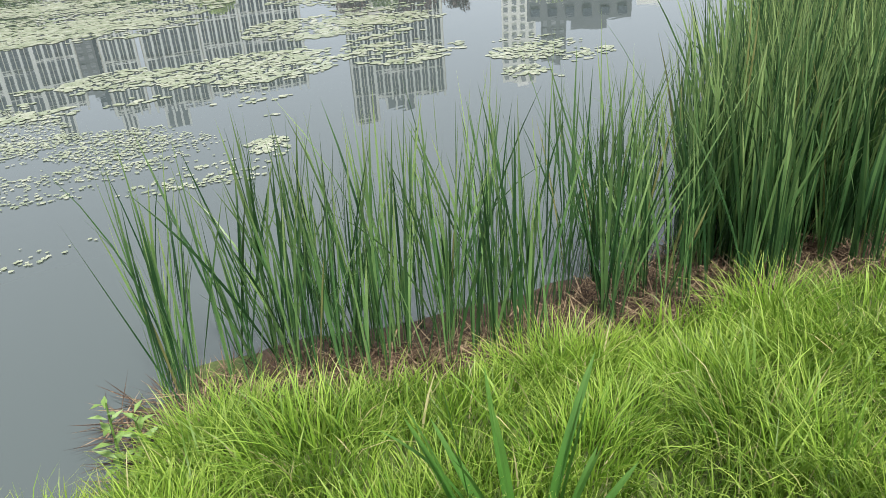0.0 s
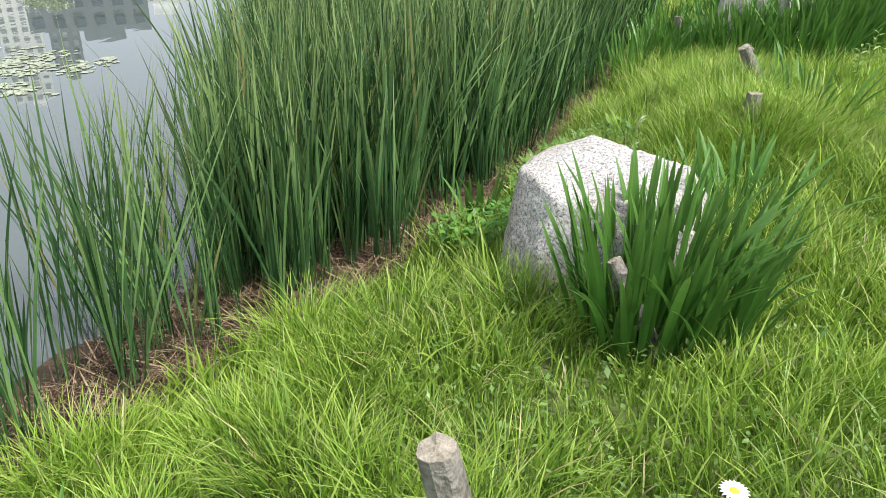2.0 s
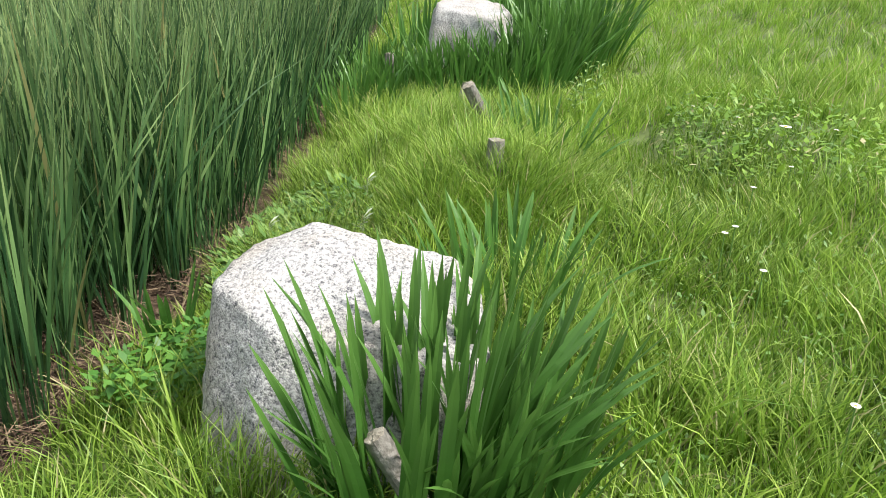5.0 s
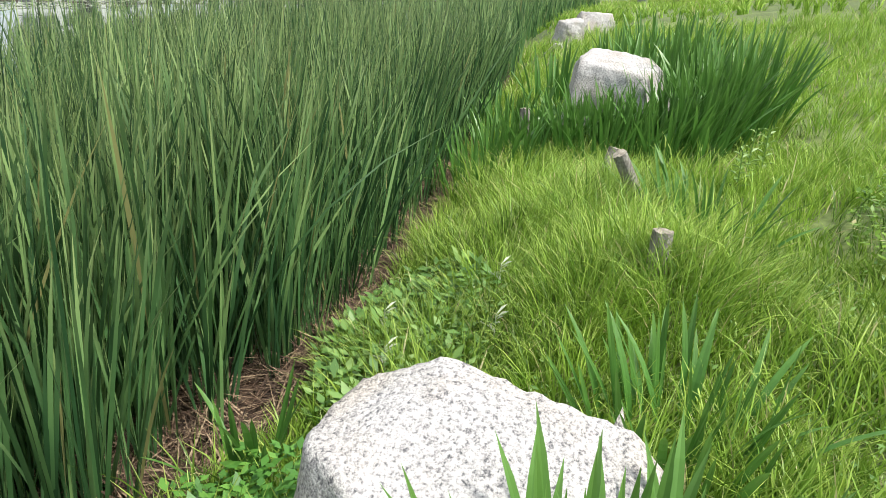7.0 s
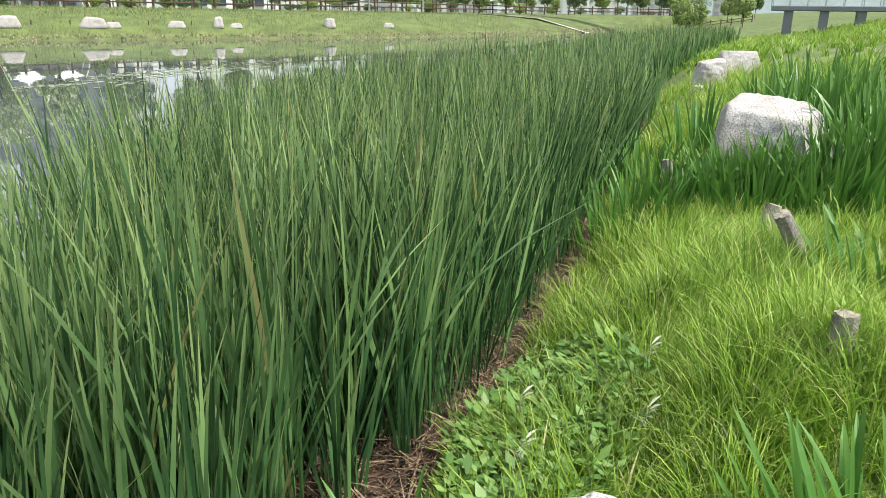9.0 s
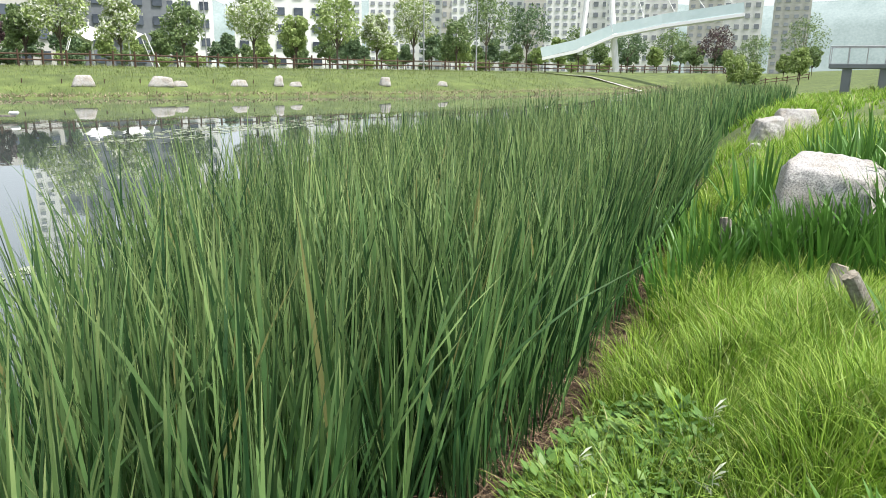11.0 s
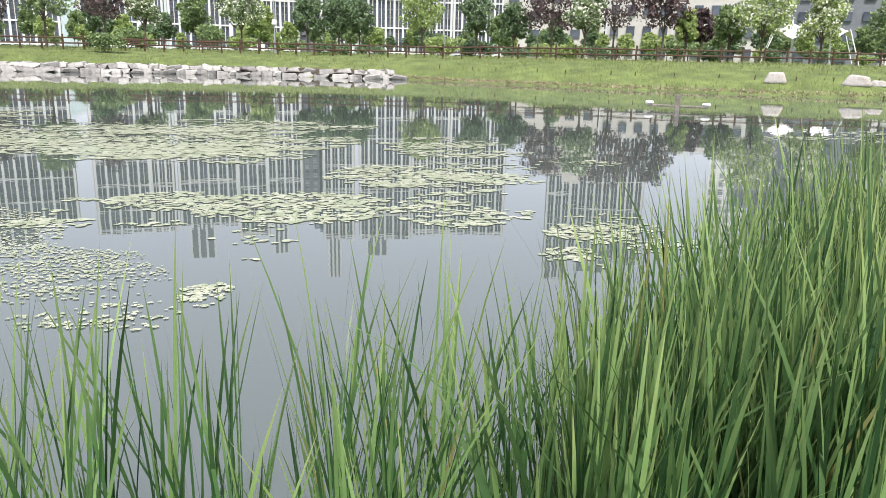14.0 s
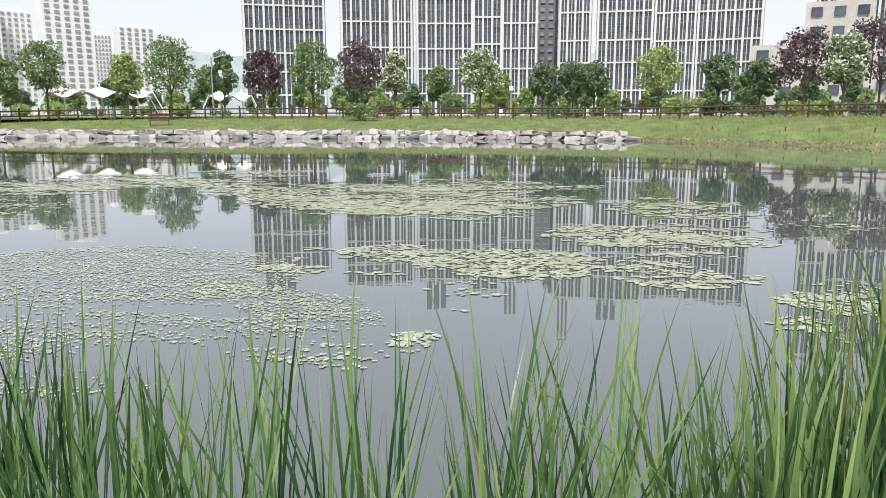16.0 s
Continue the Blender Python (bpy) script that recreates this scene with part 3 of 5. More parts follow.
# ---- buildings ----
def tower(name, x, y, w, d, h, yaw, cols, floors, label, crown=0.0, face=None, group="towers"):
    """A slab tower: body, ribs, bands, and a pane for every bay of its front; crown: height of the roof block."""
    t = empty(name, x, y, 1.5, yaw, label, "tower", group)
    part("wall", boxed(0, 0, h / 2, w, d, h), M_darkwall, t)
    if crown:
        part("roof", boxed(-w * 0.16, 0, h + crown / 2, w * 0.42, d * 0.7, crown), M_darkwall, t)
        for i in range(4):
            part("rib", boxed(-w * 0.16 + w * 0.42 * (i / 3 - 0.5), -d * 0.35 - 0.3, h + crown / 2, 0.8, 0.7, crown), M_rib, t)
    for i in range(cols + 1):
        part("rib", boxed(-w / 2 + w * i / cols, -d / 2 - 0.3, h / 2 + 0.5, 0.75, 1.1, h + 1), face or M_rib, t, "white vertical cladding rib")
    for i in range(cols):
        part("mullion", boxed(-w / 2 + w * (i + 0.5) / cols, -d / 2 - 0.2, h / 2, 0.28, 0.7, h), M_beige, t)
    for s in (-1, 1):
        for i in range(4):
            part("rib", boxed(s * (w / 2 + 0.3), -d / 2 + d * (i + 0.6) / 4, h / 2, 1.0, 1.6, h), M_beige, t)
    for j in (0.02, 0.15, 0.3, 0.42, 0.57, 0.72, 0.86, 0.985):
        part("band", boxed(0, -d / 2 - 0.25, h * j, w + 1.2, 0.9, 0.55), face or M_rib, t)
    pane = None
    bw, fh = w / cols, h / floors
    for i in range(cols):
        for j in range(floors):
            if pane is None:
                ob = part("window", boxed(0, 0, 0, bw * 0.6, 0.3, fh * 0.74), M_glass, t)
                pane = ob.data
            else:
                ob = new("window", pane)
                ob.parent = t
            ob.location = (-w / 2 + bw * (i + 0.5), -d / 2 - 0.05, fh * (j + 0.5))
    return t


def at_az(az, r):
    return r * math.sin(radians(az)), r * math.cos(radians(az))


def t16(px):
    return 2.3 + math.degrees(math.atan((px - 784) / 1318))


TOWERS = [(445, 578, 57, 8, 20, 8), (612, 692, 63, 5, 22, 0), (697, 730, 63, 3, 22, 0), (742, 833, 62, 6, 22, 13), (838, 884, 66, 3, 23, 0), (888, 944, 62, 4, 22, 13), (986, 1036, 68, 4, 24, 17), (1052, 1142, 68, 6, 24, 8), (1150, 1216, 66, 5, 23, 0), (1224, 1330, 66, 7, 23, 0), (1428, 1475, 84, 3, 28, 0), (1480, 1640, 74, 9, 25, 6)]
for a, b, h, cols, fl, crown in TOWERS:
    az0, az1 = t16(a), t16(b)
    azm = (az0 + az1) / 2
    px, py = at_az(azm, 300)
    tower("apartment_tower", px, py, 300 * 2 * math.tan(radians(az1 - az0) / 2), 16, h, -azm, cols, fl, "dark glazed apartment tower with white vertical ribs", crown)


def plain_block(name, x, y, w, d, h, yaw, floors, cols, mat, label, band=0.35, group="city blocks", cat="building"):
    """A plain building with rows of recessed-looking panes on its front and a parapet."""
    t = empty(name, x, y, 1.5, yaw, label, cat, group)
    part("wall", boxed(0, 0, h / 2, w, d, h), mat, t)
    part("roof", boxed(w * 0.1, 0, h + 1.2, w * 0.35, d * 0.5, 2.4), mat, t)
    pane = None
    bw, fh = w / cols, h / floors
    for i in range(cols):
        for j in range(floors):
            if pane is None:
                # beyond 250 m the panes take the colour paled for haze
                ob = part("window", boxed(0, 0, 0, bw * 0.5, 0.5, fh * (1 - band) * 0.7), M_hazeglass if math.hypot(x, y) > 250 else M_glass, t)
                pane = ob.data
            else:
                ob = new("window", pane)
                ob.parent = t
            ob.location = (-w / 2 + bw * (i + 0.5), -d / 2 - 0.1, fh * (j + 0.5))
    return t


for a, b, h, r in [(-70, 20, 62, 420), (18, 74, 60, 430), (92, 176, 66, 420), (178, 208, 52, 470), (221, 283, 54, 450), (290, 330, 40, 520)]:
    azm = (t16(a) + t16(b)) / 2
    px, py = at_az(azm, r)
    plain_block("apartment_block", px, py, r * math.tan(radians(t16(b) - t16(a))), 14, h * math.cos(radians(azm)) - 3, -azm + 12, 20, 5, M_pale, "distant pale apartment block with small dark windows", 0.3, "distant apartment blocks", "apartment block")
for az, r, w, h, fl, co, mat, lab in [
        (t16(1380), 190, 15, 16, 4, 3, M_beige, "pale low building with open grey balconies"), (t16(1465), 200, 14, 26, 6, 3, M_beige, "pale beige office block with few windows"),
        (t16(962), 330, 7, 66, 20, 2, M_spandrel, "narrow dark grey tower between apartment towers"), (t16(978), 340, 6, 74, 22, 2, M_glass, "narrow blue glass tower between apartment towers"),
        (37, 150, 26, 11, 3, 9, M_beige, "long low office with bands of dark glass"), (45.5, 170, 22, 26, 7, 6, M_spandrel, "dark blue glazed office block"), (50, 175, 14, 22, 6, 4, M_pale, "white office block with dark windows"),
        (57, 200, 22, 20, 5, 5, M_pale, "white mid-rise office with dark window strips"), (61.5, 330, 15, 70, 22, 4, M_pale, "pale grey residential tower"), (64.5, 335, 13, 78, 24, 4, M_pale, "pale grey residential tower"),
        (67.5, 340, 14, 74, 22, 4, M_pale, "pale grey residential tower"), (70.5, 330, 12, 80, 24, 4, M_pale, "pale grey residential tower"), (73.5, 360, 15, 70, 22, 4, M_pale, "pale grey residential tower"),
        (77.5, 350, 14, 76, 24, 4, M_pale, "pale grey residential tower"), (82, 380, 18, 80, 24, 5, M_pale, "pale grey residential tower"), (87.5, 400, 16, 74, 22, 4, M_beige, "beige residential tower in haze"), (93, 400, 16, 78, 22, 4, M_beige, "beige residential tower in haze"),
        (66.0, 430, 16, 96, 18, 4, M_pale, "pale grey residential tower in haze"), (69.2, 450, 17, 104, 18, 4, M_beige, "beige residential tower in haze"), (72.0, 460, 15, 98, 18, 4, M_pale, "pale grey residential tower in haze"), (75.5, 440, 16, 100, 18, 4, M_beige, "beige residential tower in haze"), (79.6, 450, 20, 104, 18, 4, M_pale, "pale grey residential tower in haze"),
        (84.4, 440, 18, 98, 18, 4, M_pale, "pale grey residential tower in haze"), (89.9, 450, 20, 100, 18, 4, M_pale, "pale grey residential tower in haze"), (59.4, 400, 14, 88, 16, 4, M_pale, "pale grey residential tower in haze"),
        (41.2, 300, 13, 72, 22, 4, M_pale, "pale grey residential tower"), (43.8, 310, 10, 66, 20, 3, M_spandrel, "dark grey residential tower")]:
    px, py = at_az(az, r)
    plain_block("city_building", px, py, w, 10, h, -az, fl, co, mat, lab)

# wooded ridge far behind, its haze painted in as pale blue-grey
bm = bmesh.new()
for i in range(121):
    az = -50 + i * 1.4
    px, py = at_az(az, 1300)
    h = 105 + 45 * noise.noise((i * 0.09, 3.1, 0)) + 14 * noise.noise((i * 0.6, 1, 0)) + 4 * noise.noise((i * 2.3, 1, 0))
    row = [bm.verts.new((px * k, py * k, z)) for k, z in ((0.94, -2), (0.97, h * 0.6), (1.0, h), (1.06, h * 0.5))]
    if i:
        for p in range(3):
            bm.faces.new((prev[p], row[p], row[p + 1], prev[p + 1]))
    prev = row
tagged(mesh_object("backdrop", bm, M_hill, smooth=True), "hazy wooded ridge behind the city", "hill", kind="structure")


# ---- far bank: stone edging ----
def edging_stone(seed):
    bm = bmesh.new()
    box(bm, 0, 0, 0, 1, 1, 1, bevel=0.16)
    r = random.Random(seed)
    for v in bm.verts:
        v.co += Vector((r.uniform(-0.17, 0.17), r.uniform(-0.12, 0.12), r.uniform(-0.19, 0.19)))
    me = bpy.data.meshes.new("stone")
    bm.to_mesh(me)
    bm.free()
    me.materials.append(M_wallstone)
    return me


stone_meshes = [edging_stone(s) for s in range(9)]
edging = empty("stone_edging", -20, 50.5, 0, 0, "dry-laid edging of pale rough stones along the pond", "stone wall")
for (ax, ay), (bx, by) in zip(FAR[1:5], FAR[2:5] + [(13.5, 51.9)]):
    part("backing", boxed((ax + bx) / 2 + 20, (ay + by) / 2 - 50.75, 0.1, math.hypot(bx - ax, by - ay) - 0.1, 0.4, 1.0, math.atan2(by - ay, bx - ax)), M_bark, edging)
x = -46.0
while x < 15.4:
    w = rnd.uniform(0.45, 1.2)
    for c in range(2):
        if c == 1 and x > 14.4:
            continue
        ob = new("stone", rnd.choice(stone_meshes))
        ob.parent = edging
        h = rnd.uniform(0.3, 0.46)
        yy = float(np.interp(x, FP[:, 0], FP[:, 1])) - 0.1
        ob.matrix_basis = Matrix.Translation((x + 20 + w / 2 + c * 0.4, yy - 51.4 + c * 0.25, 0.12 + c * 0.33 + rnd.uniform(-0.05, 0.05))) @ Matrix.Rotation(rnd.uniform(-0.2, 0.2), 4, "Y") @ Matrix.Rotation(rnd.uniform(-0.2, 0.2), 4, "Z") @ Matrix.Diagonal((w * rnd.uniform(0.9, 1.05), 0.6, h, 1))
    x += w

# ---- far bank: post and rail fence ----
FENCE = [(-48, 90), (-40, 80), (-28, 72), (-10, 66), (0, 64.5), (18, 60), (35, 57), (46, 59), (60, 64), (68, 72), (75, 82), (82, 98), (88, 114), (96, 132)]


def fence_at(az):
    return at_az(az, float(np.interp(az, [p[0] for p in FENCE], [p[1] for p in FENCE])))


spots, az = [], -46.0
while az < 95:
    px, py = fence_at(az)
    spots.append((px, py))
    az += math.degrees(1.45 / math.hypot(px, py))
post_bm = bmesh.new()
tube(post_bm, (0, 0, -0.2), (0, 0, 1.12), 0.075, 0.07, 8)
post_me = bpy.data.meshes.new("post")
post_bm.to_mesh(post_me)
post_bm.free()
post_me.materials.append(M_fence)
rail_bm = bmesh.new()
tube(rail_bm, (0, 0, 0), (1, 0, 0), 0.055, 0.055, 6)
rail_me = bpy.data.meshes.new("rail")
rail_bm.to_mesh(rail_me)
rail_bm.free()
rail_me.materials.append(M_fence)
fence = empty("fence", 0, 58, 1.6, 0, "brown timber post-and-rail fence along the park", "fence")
F0 = Vector((0, 58, 1.6))
for i, (px, py) in enumerate(spots):
    a = Vector((px, py, gz(px, py)))
    ob = new("post", post_me)
    ob.parent = fence
    ob.matrix_basis = Matrix.Translation(a - F0) @ pose(0, 0, 0, rnd.uniform(-2, 2), rnd.uniform(-2, 2), 0)
    if i + 1 < len(spots):
        qx, qy = spots[i + 1]
        b = Vector((qx, qy, gz(qx, qy)))
        for hgt in (0.45, 0.85):
            d = b - a
            ob = new("rail", rail_me)
            ob.parent = fence
            ob.matrix_basis = Matrix.Translation(a - F0 + Vector((0, 0, hgt + rnd.uniform(-0.02, 0.02)))) @ d.to_track_quat("X", "Z").to_matrix().to_4x4() @ Matrix.Diagonal((d.length, 1, 1, 1))


# ---- trees ----
def leaf_cloud(blobs, per, size, squash=0.8):
    """Many small three-cornered leaf clumps over the shells of several overlapping blobs."""
    Vs = []
    for bx, by, bz, br in blobs:
        u = rng.normal(0, 1, (per, 3))
        u /= np.linalg.norm(u, axis=1)[:, None]
        rad = br * (rng.uniform(0.25, 1, per) ** 0.45)
        c = u * rad[:, None] * np.array([1, 1, squash]) + np.array([bx, by, bz])
        a = rng.normal(0, 1, (per, 3))
        a /= np.linalg.norm(a, axis=1)[:, None]
        b = np.cross(a, rng.normal(0, 1, (per, 3)))
        b /= np.linalg.norm(b, axis=1)[:, None] + 1e-9
        s = size * rng.uniform(0.5, 1.3, per)[:, None]
        Vs.append(np.stack([c - a * s * 0.5 - b * s * 0.35, c + a * s * 0.6, c - a * s * 0.3 + b * s * 0.5, c + b * s * 0.15 - a * s * 0.75], 1))
    V = np.concatenate(Vs)
    n = len(V)
    F = (np.array([(0, 1, 2), (0, 2, 3)])[None] + (np.arange(n) * 4)[:, None, None]).reshape(-1, 3)
    return V.reshape(-1, 3), F


def tree(name, x, y, h, w, mat, label, seed, per=170, leaf=0.26, clear=0.27, second=None):
    r = random.Random(seed)
    t = empty(name, x, y, gz(x, y), 0, label, "tree", "park trees")
    bm = bmesh.new()
    tube(bm, (0, 0, -0.1), (0.05, 0.02, h * clear), 0.1, 0.075, 8)
    tips = []
    for i in range(6):
        a = i * 1.05 + r.uniform(-0.3, 0.3)
        d = w * 0.28 * r.uniform(0.6, 1.1)
        tip = (d * math.cos(a), d * math.sin(a), h * r.uniform(0.55, 0.8))
        tube(bm, (0.04, 0.02, h * clear * r.uniform(0.8, 1.0)), tip, 0.05, 0.015, 6)
        tips.append(tip)
    tube(bm, (0.05, 0.02, h * clear), (0, 0, h * 0.9), 0.07, 0.015, 6)
    part("trunk", bm, M_bark, t)
    blobs = []
    for i in range(24):
        f = (i + r.uniform(0, 1)) / 24
        zz = h * (clear + 0.08 + (0.93 - clear - 0.08) * f)
        rr = w * 0.5 * math.sin(math.pi * (0.2 + 0.72 * f)) ** 0.7
        a, k = i * 2.4 + r.uniform(-0.5, 0.5), math.sqrt(r.uniform(0.05, 0.62))
        blobs.append((rr * k * math.cos(a), rr * k * math.sin(a), zz, w * r.uniform(0.11, 0.19)))
    V, F = leaf_cloud(blobs, per, leaf)
    ob = new("crown", raw_mesh("crown", V, F, mat))
    ob.parent = t
    if second:
        V, F = leaf_cloud([(bx * 1.05, by * 1.05, bz + 0.1, br * 1.08) for bx, by, bz, br in blobs], per * 2 // 3, leaf * 0.8)
        ob = new("blossom", raw_mesh("blossom", V, F, second))
        ob.parent = t
    return t


TREES = [(t16(8), 66, 6.3, 3.4, "g"), (t16(95), 66, 7.4, 4.0, "g"), (t16(235), 70, 6.4, 3.0, "l"), (t16(312), 63, 7.6, 4.8, "g"), (t16(405), 72, 7.2, 2.8, "d"), (t16(473), 64, 6.6, 3.6, "p"), (t16(560), 63, 7.5, 4.6, "g"), (t16(645), 68, 8.0, 4.6, "p"),
         (t16(704), 67, 6.8, 2.9, "w"), (t16(853), 63, 6.7, 3.9, "w"), (t16(962), 66, 5.5, 3.2, "d"), (t16(1015), 66, 5.6, 3.2, "d"), (t16(1052), 68, 5.7, 3.0, "d"), (t16(1165), 64, 6.8, 3.8, "l"), (t16(1268), 66, 6.2, 3.2, "d"), (t16(1342), 68, 5.6, 3.0, "d"),
         (t16(1420), 66, 8.2, 5.6, "p"), (t16(1552), 69, 9.4, 6.4, "p"), (t16(1490), 61, 7.0, 3.6, "w"), (36.0, 66, 8.6, 4.4, "p"), (37.6, 66, 5.0, 2.0, "l"), (38.6, 70, 5.4, 2.2, "p"), (40.5, 67, 5.6, 2.6, "g"), (42.6, 64, 7.6, 5.2, "gw"), (46.3, 66, 6.6, 4.0, "gw"), (50.4, 68, 6.2, 4.0, "g"),
         (55.2, 67, 7.8, 4.6, "gw"), (58.2, 70, 5.6, 3.2, "l"), (61.2, 68, 7.4, 4.4, "l"), (64.1, 72, 6.0, 3.4, "gw"), (66.8, 68, 7.8, 4.4, "gw"), (70.0, 74, 5.8, 3.2, "g"), (72.2, 70, 8.4, 5.0, "g"), (75.2, 74, 7.4, 4.6, "d"), (88.5, 92, 6.0, 4.2, "p"), (91, 95, 7.0, 4.5, "g"), (79, 92, 6.0, 5, "g"), (82.5, 95, 5.6, 5, "d"), (85.5, 96, 6, 5, "g"), (94, 90, 8, 5, "g"), (-30, 68, 7.5, 4.5, "g"), (-33, 70, 7, 4, "g"), (-37, 74, 7, 4.5, "l")]
KIND = {"g": (T_green, "young tree with a full green crown", None), "l": (T_lime, "young tree with a light yellow-green crown", None), "d": (T_dark, "dark green bushy young tree", None), "p": (T_purple, "young tree with a dark purple crown", None),
        "w": (T_green, "young tree covered in white blossom", T_white), "gw": (T_lime, "young tree with pale green leaves and some white blossom", T_white)}
for i, (az, r, h, w, k) in enumerate(TREES):
    px, py = at_az(az, r)
    if az > 66:
        grow = (math.hypot(*fence_at(az)) + 8) / r
        px, py, h, w = px * grow, py * grow, h * grow, w * grow
    if az < 25:
        px, py, h, w = px * 1.08, py * 1.08, h * 1.08, w * 1.08
    mat, lab, sec = KIND[k]
    tree("park_tree", px, py, h * 0.84, w * 1.08, mat, lab, 100 + i, 120 if r < 80 else 100, 0.2, 0.33, sec)
# smaller trees and shrubs further back, copied from a few grown ones
seeds = [tree("background_tree", 4, 108, 7.0, 4.8, T_green, "green tree further back in the park", 301, 110, 0.34), tree("background_tree", 12, 104, 6.2, 4.4, T_lime, "light green tree further back in the park", 302, 110, 0.34), tree("background_tree", -8, 112, 6.6, 4.6, T_dark, "dark green tree further back in the park", 303, 110, 0.34)]
for i in range(165):
    az = -46 + i * 0.86 + rnd.uniform(-0.8, 0.8)
    r = rnd.uniform(100, 165)
    px, py = at_az(az, r)
    s = rnd.uniform(0.45, 0.9)
    copy_thing(rnd.choice(seeds), pose(px, py, gz(px, py), 0, 0, rnd.uniform(0, 360)) @ Matrix.Diagonal((s, s, s * rnd.uniform(0.85, 1.1), 1)))


def shrub(name, x, y, w, h, mat, label):
    t = empty(name, x, y, gz(x, y), 0, label, "shrub", "park shrubs")
    blobs = [(rnd.uniform(-w, w) * 0.4, rnd.uniform(-0.4, 0.4), h * rnd.uniform(0.3, 0.7), h * 0.42) for _ in range(9)]
    bm = bmesh.new()
    for i in range(4):
        tube(bm, (0.1 * i - 0.15, 0, -0.05), (rnd.uniform(-w, w) * 0.3, rnd.uniform(-0.3, 0.3), h * 0.6), 0.03, 0.01, 5)
    part("stem", bm, M_bark, t)
    V, F = leaf_cloud(blobs, 130, 0.16)
    ob = new("foliage", raw_mesh("foliage", V, F, mat))
    ob.parent = t
    return t


bush = [shrub("shrub", 13.5, 62, 4.5, 1.1, T_dark, "low dark green hedge shrub behind the fence"), shrub("shrub", 30, 53, 2.4, 1.3, T_lime, "rounded light green shrub behind the fence"), shrub("shrub", -4, 63, 2.2, 1.5, T_green, "rounded green shrub behind the fence")]
for i in range(64):
    az = -44 + i * 2.15 + rnd.uniform(-0.9, 0.9)
    fx, fy = fence_at(az)
    k = 1 + rnd.uniform(0.12, 1.1)
    px, py = fx * k, fy * k
    s = rnd.uniform(0.7, 1.7)
    copy_thing(rnd.choice(bush), pose(px, py, gz(px, py), 0, 0, rnd.uniform(0, 360)) @ Matrix.Diagonal((s, s, s, 1)))


# ---- park furniture on the far bank ----
def bench(x, y, rz):
    t = empty("park_bench", x, y, gz(x, y), rz, "dark brown slatted timber park bench", "bench", "park benches")
    for i in range(3):
        part("seat_slat", boxed(0, -0.18 + 0.16 * i, 0.43, 1.6, 0.12, 0.04, bevel=0.008), M_fence, t)
    for i in range(3):
        part("back_slat", boxed(0, 0.28 + 0.03 * i, 0.55 + 0.14 * i, 1.6, 0.035, 0.1, bevel=0.008), M_fence, t)
    for sx in (-0.7, 0.7):
        for yy in (-0.2, 0.22):
            part("leg", boxed(sx, yy, 0.2, 0.07, 0.07, 0.46), M_fence, t)
        part("armrest", boxed(sx, 0, 0.64, 0.07, 0.5, 0.05), M_fence, t)


for px, r in ((290, 64), (682, 66), (800, 66), (1468, 62)):
    bx, by = at_az(t16(px), r)
    bench(bx, by, -t16(px))


def lamp_post(x, y, h, mat, arm, label):
    t = empty("park_lamp", x, y, gz(x, y), 0, label, "lamp post", "park lamps")
    part("pole", tube(bmesh.new(), (0, 0, -0.1), (0, 0, h), 0.07, 0.05, 10), mat, t)
    part("base", tube(bmesh.new(), (0, 0, -0.1), (0, 0, 0.25), 0.12, 0.11, 10), mat, t)
    if arm:
        part("arm", tube(bmesh.new(), (0, 0, h - 0.15), (arm, 0, h + 0.1), 0.035, 0.03, 8), mat, t)
        part("lamp_head", boxed(arm, 0, h + 0.1, 0.55, 0.22, 0.1, bevel=0.03), mat, t)
    else:
        part("lamp_head", boxed(0, 0, h * 0.58, 0.34, 0.3, 0.42, bevel=0.05), M_whitepaint, t, "white box lamp on the pole")


for az, r, h, arm, lab in ((t16(908), 64, 4.2, 0, "slim grey lamp pole with white box lamps"), (t16(386), 68, 5.2, 1.0, "dark street lamp with a short arm"), (t16(1207), 70, 5.6, -0.6, "dark street lamp with a short arm"), (51.9, 72, 6.5, 0.9, "slim grey street lamp"), (67.6, 70, 6.6, -0.9, "slim grey street lamp"), (71.5, 76, 6.6, -0.8, "slim grey street lamp")):
    px, py = at_az(az, r)
    lamp_post(px, py, h, M_metal, arm, lab)


def canopy_tent(x, y, rz, n, w, h):
    """A tensile roof: a row of cones of white membrane on slanting masts."""
    t = empty("tensile_canopy", x, y, gz(x, y), rz, "white tensile membrane canopy on slanting masts", "canopy")
    for i in range(n):
        cx = (i - (n - 1) / 2) * w
        bm = bmesh.new()
        rings = []
        for k in range(7):
            f = k / 6
            rad = w * 0.56 * f ** 0.75 + 0.08
            rings.append([bm.verts.new((cx + rad * math.cos(a), rad * 1.2 * math.sin(a), h * (0.72 + 0.16 * (1 - f) ** 1.5) - 0.09 * h * f * (1 + math.cos(4 * a)))) for a in np.linspace(0, 2 * math.pi, 25)[:-1]])
            if k:
                for j in range(24):
                    bm.faces.new((rings[k - 1][j], rings[k - 1][(j + 1) % 24], rings[k][(j + 1) % 24], rings[k][j]))
        part("membrane", bm, M_whitepaint, t, smooth=True)
        part("mast", tube(bmesh.new(), (cx + 0.3, 0, -0.1), (cx, 0, h * 0.97), 0.1, 0.07, 8), M_whitepaint, t)
    for s in (-1, 1):
        for yy in (-1, 1):
            part("stay", tube(bmesh.new(), (s * (n * w * 0.5 + 1.0), yy * w * 0.6, -0.1), (s * n * w * 0.47, yy * w * 0.5, h * 0.75), 0.05, 0.05, 6), M_whitepaint, t)


